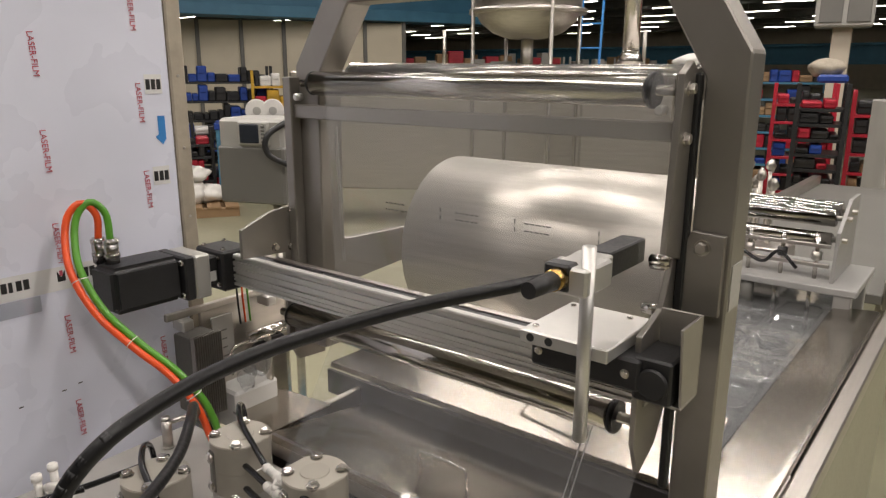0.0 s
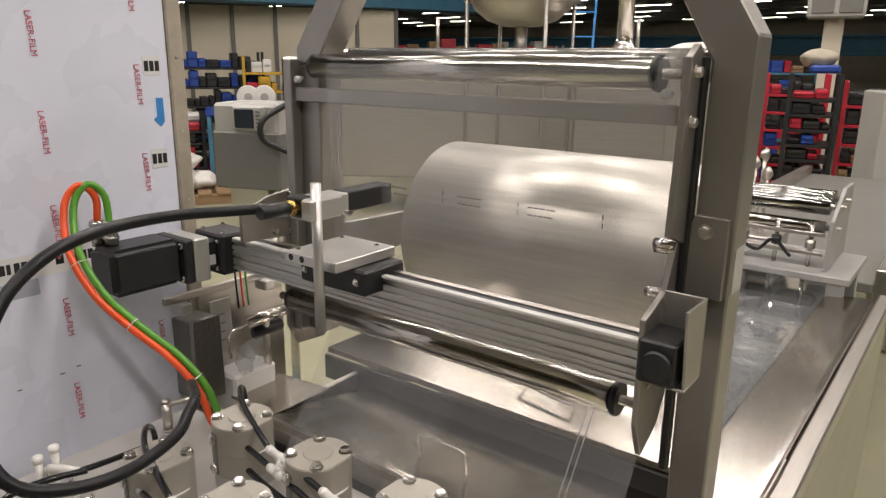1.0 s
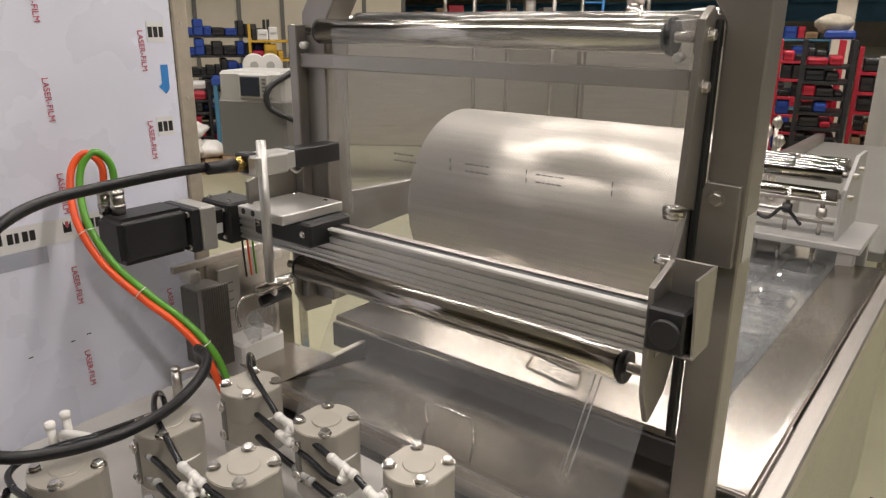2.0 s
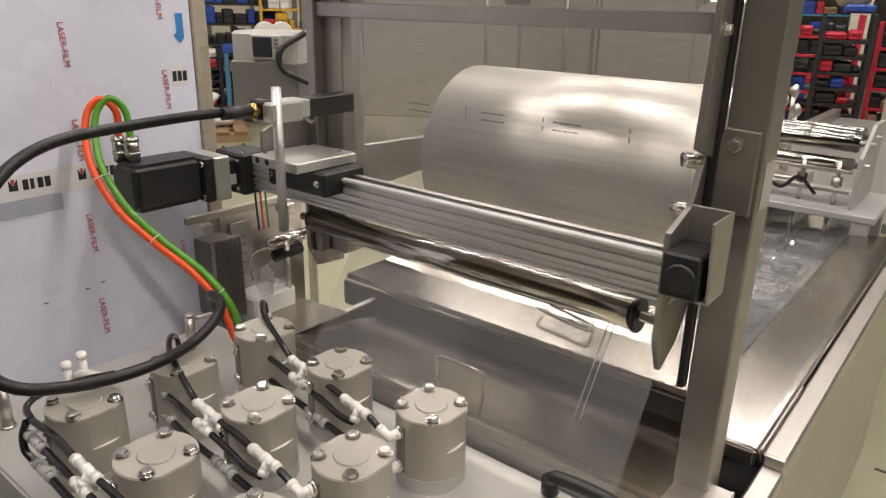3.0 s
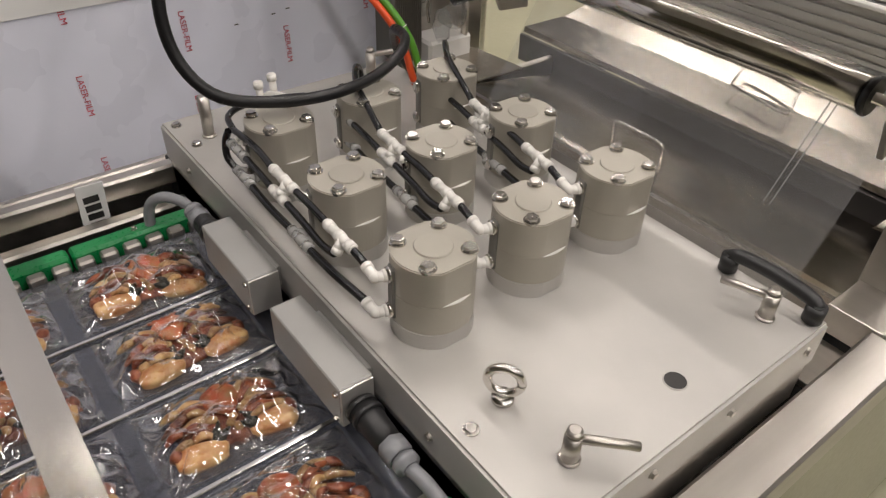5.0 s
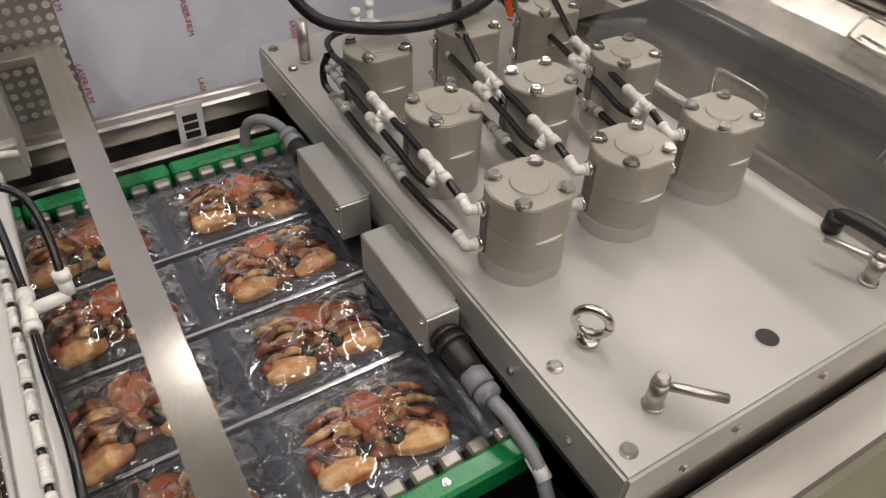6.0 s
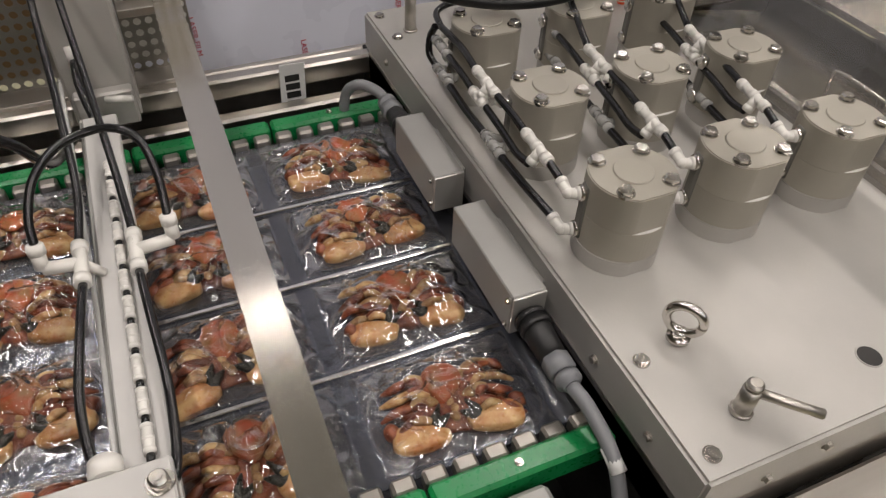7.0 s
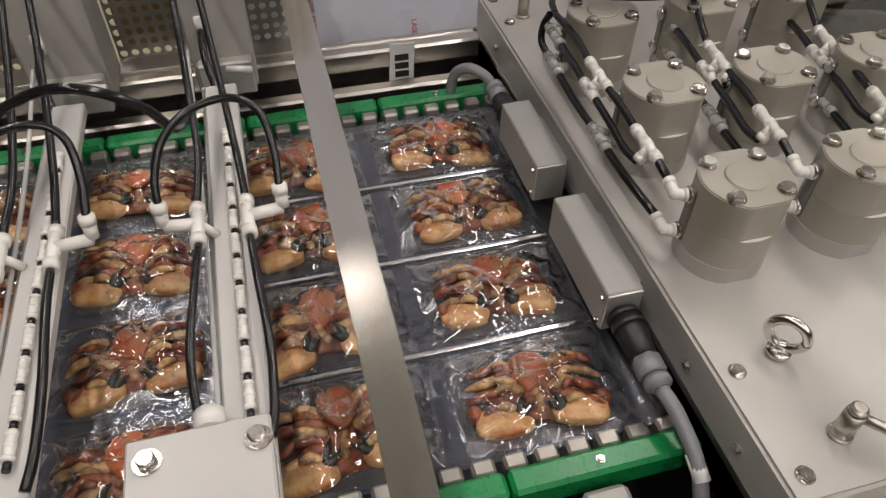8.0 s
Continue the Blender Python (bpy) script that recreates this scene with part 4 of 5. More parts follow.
    # the film: over the top roller, straight down past the guide roller to the bed
    w = thing("film_web", "clear printed film stretched over the rollers", "film")
    bm = B()
    xs = np.linspace(-0.290, 0.317, 44)
    # behind the cross bar the sheet hangs clear of it
    prof = [(0.5605, 1.6415), (0.50, 1.634), (0.468, 1.6303), (0.4545, 1.628), (0.4457, 1.6225), (0.4412, 1.612)]
    front = [(0.4412, 1.60), (0.4425, 1.56), (0.4475, 1.45), (0.4505, 1.33), (0.4535, 1.20), (0.4535, 1.18), (0.4502, 1.165), (0.414, 1.105), (0.365, 1.025), (0.312, 0.938), (0.263, 0.858)]
    pts = prof + front
    grid = []
    for k, (y, z) in enumerate(pts):
        row = []
        for i, x in enumerate(xs):
            wr = 0.0012 * math.sin(26 * x + 5 * z) + 0.0016 * math.exp(-((x + 0.29) / 0.03) ** 2) * math.sin(150 * x)
            row.append(bm.verts.new((x, y + (wr if 1.22 < z < 1.58 or z < 1.12 else 0), z)))
        grid.append(row)
    for a, b in zip(grid, grid[1:]):
        for i in range(len(xs) - 1):
            bm.faces.new((a[i], a[i + 1], b[i + 1], b[i])).smooth = True
    sheet = part("sheet", bm, WEBFILM, w)
    sheet.visible_shadow = False
    # Thin whitish rods stand in for highlights along the film's creases.
    for x in (-0.268, -0.262):
        part("crease_highlight", rod(B(), (x, 0.4415, 1.54), (x + 0.004, 0.4475, 1.30), 0.0007, 6), CLEAR_NYLON, w, "thin whitish rod for the highlight on a film crease")
    for x in (0.232, 0.241):
        part("crease_highlight", rod(B(), (x, 0.4405, 1.15), (x - 0.004, 0.3635, 1.025), 0.0009, 6), CLEAR_NYLON, w, "thin whitish rod for the highlight on a film crease")
    # printed code lines as plain dashes
    rng = random.Random(11)
    for cx in (-0.145, 0.0, 0.125):
        for row in range(2):
            u = cx - 0.012
            while u < cx + 0.032:
                d = rng.uniform(0.003, 0.008)
                part("print_dash", box(B(), (u, 0.4462, 1.418 - 0.011 * row), (u + d, 0.4468, 1.4202 - 0.011 * row), 0), FAINTPRINT, w)
                u += d + rng.uniform(0.002, 0.004)
    for cx in (-0.042, 0.096, 0.229):
        for z in (1.405, 1.417):
            part("print_mark", box(B(), (cx, 0.4462, z), (cx + 0.0016, 0.4468, z + 0.007), 0), FAINTPRINT, w)


film_frame()


# ---- linear axis: rail, motor, bracket ----
def linear_axis():
    a = thing("linear_axis", "aluminium linear rail across the film", "linear axis")
    prof = [(0.388, 1.222), (0.43, 1.222), (0.43, 1.281), (0.388, 1.281), (0.388, 1.276), (0.393, 1.276), (0.393, 1.270), (0.388, 1.270),
            (0.388, 1.262), (0.391, 1.262), (0.391, 1.258), (0.388, 1.258), (0.388, 1.250), (0.393, 1.250), (0.393, 1.244), (0.388, 1.244),
            (0.388, 1.239), (0.390, 1.239), (0.390, 1.236), (0.388, 1.236), (0.388, 1.232), (0.392, 1.232), (0.392, 1.227), (0.388, 1.227)]
    part("extrusion", prism(B(), prof, "x", -0.51, 0.332), ALU, a)
    for y in (0.391, 0.421):
        part("guide_rod", box(B(), (-0.505, y - 0.006, 1.281), (0.33, y + 0.006, 1.286), 0.001), WHITE if y < 0.4 else STEEL, a, "bright guide strip")
    part("belt", box(B(), (-0.505, 0.402, 1.2812), (0.33, 0.412, 1.2835), 0), BLACK, a, "black toothed belt")
    end = part("end_block", box(B(), (-0.60, 0.365, 1.212), (-0.51, 0.437, 1.292), 0.004), BLACK, a)
    for x in (-0.588, -0.525):
        for y in (0.378, 0.425):
            part("screw", hexbolt(B(), (x, y, 1.292), 0.004, 0.003), CHROME, end)
        for z in (1.225, 1.278):
            part("screw", hexbolt(B(), (x, 0.365, z), 0.004, 0.003, "-y"), CHROME, end)
    part("coupling", box(B(), (-0.585, 0.338, 1.228), (-0.527, 0.366, 1.284), 0.004), BLACK, a)
    part("coupling_label", box(B(), (-0.5268, 0.345, 1.235), (-0.526, 0.36, 1.255), 0), PAPER, a)
    part("adapter_plate", box(B(), (-0.602, 0.306, 1.212), (-0.510, 0.338, 1.296), 0.003), ALU, a)
    mo = part("motor", box(B(), (-0.605, 0.155, 1.216), (-0.522, 0.288, 1.300), 0.010, seg=3), BLACK, a, "black servo motor")
    part("motor_flange", box(B(), (-0.607, 0.286, 1.213), (-0.512, 0.306, 1.297), 0.003), BLACK, mo)
    for x, z in ((-0.596, 1.224), (-0.52, 1.224), (-0.52, 1.286)):
        part("flange_screw", rod(B(), (x, 0.28, z), (x, 0.287, z), 0.006, 12, 0.001), CHROME, mo)
    for x, y in ((-0.592, 0.172), (-0.570, 0.182)):
        bm = rod(B(), (x, y, 1.298), (x, y, 1.345), 0.0125, 20, 0.002)
        rod(bm, (x, y, 1.312), (x, y, 1.318), 0.0138, 20), rod(bm, (x, y, 1.336), (x, y, 1.342), 0.0138, 20)
        part("plug", bm, BOLT, mo, "round metal cable plug")
    # right end block with its folded bracket
    kb = part("end_housing", box(B(), (0.329, 0.352, 1.247), (0.376, 0.425, 1.303), 0.003), BLACK, a)
    part("round_cover", rod(B(), (0.3545, 0.352, 1.273), (0.3545, 0.346, 1.273), 0.0195, 32, 0.002), BLACK, kb)
    br = part("bracket", box(B(), (0.334, 0.415, 1.244), (0.386, 0.419, 1.348), 0.001), FRAME, a, "folded steel bracket")
    part("bracket_side", prism(B(), [(0.415, 1.348), (0.350, 1.348), (0.364, 1.247), (0.415, 1.247)], "x", 0.3825, 0.386, 0.0005), FRAME, a)
    part("bracket_base", box(B(), (0.334, 0.362, 1.243), (0.386, 0.415, 1.2465), 0.0005), FRAME, a)


linear_axis()


# the carriage runs along the rail; x = 0 of its own space is at its rear screw
def print_carriage():
    c = thing("print_carriage", "aluminium carriage with a black print head", "carriage", at=pose(-0.28, 0, 0))
    part("slider", box(B(), (-0.128, 0.345, 1.258), (0.022, 0.442, 1.300), 0.004), BLACK, c)
    for x in (-0.115, 0.004):
        part("slider_screw", hexbolt(B(), (x, 0.345, 1.28), 0.005, 0.003, "-y"), CHROME, c)
    bm = box(B(), (-0.124, 0.310, 1.3005), (-0.004, 0.448, 1.318), 0.0015)
    part("top_plate", bm, ALU, c)
    # No holes are cut: black discs stand for the shade in them.
    for x in (-0.108, -0.082):
        part("bore", rod(B(), (x, 0.3105, 1.310), (x, 0.3095, 1.310), 0.0055, 14), BLACK, c)
    for x, y in ((-0.03, 0.43), (-0.112, 0.43), (-0.112, 0.33)):
        part("plate_screw", rod(B(), (x, y, 1.3175), (x, y, 1.3205), 0.004, 12), CHROME, c)
    part("rod", rod(B(), (-0.026, 0.294, 1.203), (-0.026, 0.294, 1.443), 0.0082, 24, 0.001), ALU, c)
    cl = part("clamp", box(B(), (-0.072, 0.278, 1.385), (-0.02, 0.345, 1.418), 0.003), ALU, c)
    part("clamp_nut", rod(B(), (-0.072, 0.325, 1.40), (-0.082, 0.325, 1.40), 0.016, 18, 0.002), ALU, cl)
    part("clamp_jaw", box(B(), (-0.075, 0.345, 1.388), (-0.03, 0.368, 1.417), 0.002), ALU, cl)
    h = part("print_head", box(B(), (-0.068, 0.368, 1.385), (-0.034, 0.475, 1.418), 0.002), BLACK, c, "black ink jet print head")
    part("head_rear", box(B(), (-0.074, 0.276, 1.388), (-0.040, 0.300, 1.421), 0.003), BLACK, h)
    part("cable_gland", rod(B(), (-0.053, 0.258, 1.405), (-0.053, 0.278, 1.405), 0.0125, 20, 0.002), BRASS, h, "brass cable gland")
    part("cable_boot", rod(B(), (-0.053, 0.21, 1.406), (-0.053, 0.262, 1.405), 0.0095, 18, r2=0.0115), BLACK, h)
    part("trigger", pipe(B(), [(-0.05, 0.37, 1.386), (-0.05, 0.385, 1.375), (-0.05, 0.40, 1.384)], 0.003, 14, 8), ALU, h)
    return c


carriage = print_carriage()


# the heavy head cable hangs in a loop: short stiff links that follow the head
CABLE_REST = [(-0.337, 0.274, 1.406), (-0.343, 0.175, 1.407), (-0.347, 0.063, 1.403), (-0.344, -0.029, 1.397), (-0.325, -0.092, 1.382), (-0.30, -0.14, 1.354),
              (-0.289, -0.182, 1.314), (-0.276, -0.208, 1.25), (-0.255, -0.208, 1.186), (-0.225, -0.180, 1.142), (-0.202, -0.123, 1.126), (-0.185, -0.05, 1.122),
              (-0.192, 0.026, 1.124), (-0.228, 0.096, 1.128), (-0.271, 0.138, 1.13), (-0.331, 0.16, 1.12), (-0.38, 0.20, 1.06), (-0.40, 0.26, 0.98)]
CABLE_START = [(0.263, 0.274, 1.406), (0.232, 0.211, 1.402), (0.188, 0.138, 1.395), (0.152, 0.073, 1.386), (0.119, -0.002, 1.375), (0.096, -0.063, 1.361),
               (0.085, -0.115, 1.346), (0.080, -0.161, 1.328), (0.072, -0.195, 1.296), (0.060, -0.205, 1.25), (0.035, -0.185, 1.205), (-0.015, -0.125, 1.172),
               (-0.073, -0.053, 1.156), (-0.145, 0.029, 1.145), (-0.215, 0.092, 1.145), (-0.30, 0.15, 1.12), (-0.37, 0.20, 1.06), (-0.40, 0.26, 0.98)]
CABLE_HALF = [(0.047, 0.274, 1.406), (0.014, 0.211, 1.401), (-0.014, 0.152, 1.404), (-0.056, 0.048, 1.404),
              (-0.075, -0.041, 1.39), (-0.071, -0.118, 1.358), (-0.063, -0.165, 1.32), (-0.055, -0.197, 1.275),
              (-0.053, -0.20, 1.23), (-0.064, -0.175, 1.181), (-0.085, -0.11, 1.155), (-0.105, -0.051, 1.145),
              (-0.155, 0.032, 1.14), (-0.19, 0.07, 1.143), (-0.225, 0.10, 1.142), (-0.31, 0.155, 1.12),
              (-0.375, 0.20, 1.06), (-0.40, 0.26, 0.98)]
CABLE_ONE = [(-0.193, 0.274, 1.406), (-0.213, 0.187, 1.411), (-0.226, 0.097, 1.417), (-0.228, 0.012, 1.416), (-0.223, -0.054, 1.405), (-0.214, -0.105, 1.382),
             (-0.205, -0.140, 1.35), (-0.190, -0.178, 1.287), (-0.172, -0.185, 1.22), (-0.150, -0.168, 1.172), (-0.135, -0.113, 1.148), (-0.135, -0.046, 1.140),
             (-0.162, 0.031, 1.140), (-0.20, 0.075, 1.143), (-0.235, 0.11, 1.142), (-0.32, 0.158, 1.12), (-0.378, 0.20, 1.06), (-0.40, 0.26, 0.98)]
LINKS = 108


def head_cable():
    c = thing("head_cable", "thick black cable hanging in a loop from the print head", "cable")
    zs, rs = [(0, 0, -0.0105), (0, 0, -0.006), (0, 0, 0), (0, 0, 0.006), (0, 0, 0.0105)], [0.0074, 0.0078, 0.0078, 0.0078, 0.0074]
    me = mesh_of("cable_link", pipe(B(), zs, rs, seg=16, raw=True), RUBBER)
    return [part("cable_link", me, RUBBER, c) for _ in range(LINKS)]


links = head_cable()


def sheath_cables():
    core = [(-0.581, 0.177, 1.340), (-0.584, 0.178, 1.385), (-0.592, 0.158, 1.408), (-0.598, 0.136, 1.388), (-0.588, 0.122, 1.348), (-0.556, 0.112, 1.297),
            (-0.509, 0.123, 1.234), (-0.45, 0.152, 1.179), (-0.395, 0.176, 1.14), (-0.356, 0.198, 1.087), (-0.345, 0.215, 1.02), (-0.345, 0.245, 0.94)]
    for name, mat, off, label in (("orange_cable", ORANGE, (-0.003, -0.007, 0.001), "orange motor cable tied to a green one"), ("green_cable", LEAFGREEN, (0.004, 0.006, 0.002), "green signal cable tied to an orange one")):
        start = Vector((-0.570, 0.182, 1.34)) if mat is LEAFGREEN else Vector((-0.592, 0.172, 1.34))
        pts = [start] + [Vector(p) + Vector(off) for p in core[1:]]
        t = thing(name, label, "cable", pipe(B(), pts, 0.0062, 90, 12), mat)
        if mat is ORANGE:
            for k in (30, 48, 66, 78):
                p = Vector(spline(core, 90)[k])
                q = Vector(spline(core, 90)[k + 1])
                d = (q - p).normalized()
                ring = [p + 0.0142 * (math.cos(a) * d.orthogonal().normalized() + math.sin(a) * d.cross(d.orthogonal().normalized())) for a in np.linspace(0, 6.2832, 17)]
                part("cable_tie", pipe(B(), ring, 0.0009, seg=6, raw=True), WHITE, t, "white cable tie")


sheath_cables()


# ---- white panel with protective film ----
def white_panel():
    X = -0.66
    p = thing("white_panel", "tall white panel wrapped in printed protective film", "panel", kind="structure")
    part("panel_sheet", box(B(), (X - 0.03, -0.62, 0.45), (X, 0.378, 2.05), 0.003), PANEL, p)
    part("edge_post", box(B(), (X - 0.05, 0.380, 0.0), (X + 0.002, 0.413, 2.05), 0.003), CREAM, p, "cream painted edge post")
    for z in (1.62, 1.48, 1.34, 1.25):
        part("rivet", rod(B(), (X + 0.002, 0.396, z), (X + 0.0035, 0.396, z), 0.003, 10), STEEL, p)
    cols = ((0.132, (1.657, 1.495, 1.332, 1.16, 0.993)), (0.312, (1.738, 1.571, 1.406, 1.235, 1.065)), (-0.062, (1.40, 1.232, 1.058, 0.90)), (-0.250, (1.31, 1.145, 0.985, 0.83)), (-0.44, (1.07, 0.905)))
    for y, zs in cols:
        for k, z in enumerate(zs):
            m = Matrix(((0, 0, 1, X + 0.0008), (0.02 * (k % 2), 1, 0, y), (-1, 0, 0, z), (0, 0, 0, 1)))
            m = Matrix.Translation((X + 0.0008, y, z)) @ Matrix(((0, 0, 1, 0), (0, 1, 0, 0), (-1, 0, 0, 0), (0, 0, 0, 1))) @ pose(0, 0, 0, 0, 0, 2)
            lettering("LASER-FILM", 0.0148, REDPRINT, m, p)
    # adhesive tape with the maker's mark as plain shapes
    tape = part("tape", box(B(), (X + 0.0004, -0.20, 1.246), (X + 0.001, 0.20, 1.289), 0), PAPER, p, "white adhesive tape with black print")
    for y in (-0.10, 0.03, 0.145):
        for k in range(4):
            part("mark_bar", box(B(), (X + 0.001, y + 0.012 * k, 1.261), (X + 0.0014, y + 0.012 * k + (0.0065 if k == 1 else 0.0092), 1.279), 0), BLACKPRINT, tape)
        part("mark_shield", prism(B(), [(y - 0.022, 1.262), (y - 0.008, 1.262), (y - 0.008, 1.282), (y - 0.015, 1.27), (y - 0.022, 1.282)], "x", X + 0.001, X + 0.0014), BLACKPRINT, tape)
        part("mark_drop", prism(B(), [(y - 0.018, 1.282), (y - 0.012, 1.282), (y - 0.0125, 1.272), (y - 0.0175, 1.272)], "x", X + 0.0012, X + 0.0016), REDPRINT, tape)
    for z in (1.605, 1.43):
        t2 = part("tape", box(B(), (X + 0.0004, 0.325, z - 0.018), (X + 0.001, 0.36, z + 0.018), 0), PAPER, p)
        for k in range(3):
            part("mark_bar", box(B(), (X + 0.001, 0.327 + 0.011 * k, z - 0.010), (X + 0.0014, 0.3355 + 0.011 * k, z + 0.009), 0), BLACKPRINT, t2)
    part("blue_arrow", prism(B(), [(0.345, 1.545), (0.36, 1.545), (0.36, 1.50), (0.352, 1.49), (0.338, 1.505), (0.345, 1.51)], "x", X + 0.0005, X + 0.001), BLUETAPE, p, "blue tape scrap")
    part("paper_note", box(B(), (X + 0.001, -0.42, 1.13), (X + 0.003, -0.13, 1.235), 0.0005), PAPER, p, "white paper sheet taped on")
    part("clear_pouch", box(B(), (X + 0.001, -0.09, 1.216), (X + 0.002, 0.09, 1.245), 0), EMPTYTRAY, p, "clear document pouch")
    for y, z in ((0.105, 1.055), (0.135, 1.06), (0.03, 1.05)):
        part("scuff", box(B(), (X + 0.0003, y, z), (X + 0.0007, y + 0.008, z + 0.002), 0), BLACKPRINT, p)


white_panel()


# ---- behind the far side rail ----
def rear_cluster():
    h = thing("heat_sink", "grey finned heat sink box", "heat sink")
    part("core", box(B(), (-0.66, 0.335, 0.93), (-0.60, 0.40, 1.10), 0.002), MIDGREY, h)
    for k in range(13):
        part("fin", box(B(), (-0.60, 0.336 + 0.0052 * k, 0.925), (-0.585, 0.3385 + 0.0052 * k, 1.105), 0.0005), FRAME, h)
    thing("foam_block", "white foam block on the side rail", "block", box(B(), (-0.66, 0.42, 0.86), (-0.58, 0.535, 0.955), 0.006), FOAM)
    l = thing("label_plate", "pale label plate on the housing", "plate", box(B(), (-0.646, 0.415, 0.99), (-0.64, 0.468, 1.115), 0.001), LIGHTGREY)
    for k in range(4):
        part("print_bar", box(B(), (-0.6398, 0.425, 1.02 + 0.02 * k), (-0.6392, 0.45, 1.023 + 0.02 * k), 0), MIDGREY, l)
    b = thing("guard_rail", "steel guard rail with clamp blocks", "rail")
    part("flat_bar", box(B(), (-0.63, 0.30, 1.142), (-0.62, 0.56, 1.158), 0.002), STEEL_Y, b)
    for y in (0.335, 0.545):
        part("clamp_block", box(B(), (-0.64, y - 0.012, 1.118), (-0.60, y + 0.014, 1.142), 0.003), ALU, b)
    part("back_sheet", box(B(), (-0.66, 0.395, 0.86), (-0.65, 0.62, 1.135), 0.002), STEEL_Y, b)
    d = thing("pressure_valve", "chromed valve with wire lever", "valve")
    part("barrel", rod(B(), (-0.60, 0.475, 1.062), (-0.58, 0.575, 1.072), 0.013, 18, 0.002), CHROME, d)
    part("knob", rod(B(), (-0.60, 0.49, 1.03), (-0.585, 0.56, 1.04), 0.014, 16, 0.003), BLACK, d)
    part("wire_lever", pipe(B(), [(-0.59, 0.47, 1.06), (-0.59, 0.43, 1.055), (-0.585, 0.415, 1.03), (-0.585, 0.42, 1.00)], 0.0035, 24, 8), CHROME, d)
    part("clear_bowl", blob(B(), (-0.59, 0.49, 1.0), (0.022, 0.035, 0.028), rough=0.3, seed=5), EMPTYTRAY, d)
    part("clear_bowl", blob(B(), (-0.585, 0.455, 0.985), (0.018, 0.022, 0.035), rough=0.3, seed=6), EMPTYTRAY, d)
    part("stem", rod(B(), (-0.59, 0.52, 0.90), (-0.59, 0.52, 1.06), 0.008, 12), STEEL, d)
    w = thing("wall_socket", "small grey socket box on a stand", "socket", box(B(), (-1.58, 1.25, 0.62), (-1.5, 1.27, 0.70), 0.004), MIDGREY)
    part("stand", rod(B(), (-1.54, 1.26, 0), (-1.54, 1.26, 0.62), 0.012, 12), STEEL, w)
    g = thing("signal_wires", "thin red, black and green wires hanging down", "wires")
    for k, m in enumerate((BLACK, ORANGE, LEAFGREEN)):
        y = 0.455 + 0.013 * k
        part("wire", pipe(B(), [(-0.60, y, 1.215), (-0.603, y + 0.002, 1.17), (-0.60, y + 0.004, 1.10)], 0.0022, 16, 6), m, g)


rear_cluster()


# ---- packs upstream of the plate ----
ZW = 0.918
ROWS_X = (-0.212, -0.076, 0.060, 0.196)
COLS_Y = (-0.325, -0.520, -0.715, -0.91)


def limb(points, widths, n=11, seg=9):
    """A tapered, slightly flattened leg segment through the points."""
    rad = [float(np.interp(i / (n - 1), np.linspace(0, 1, len(widths)), widths)) for i in range(n)]
    return pipe(B(), [tuple(p) for p in spline(points, n)], rad, seg=seg, raw=True)


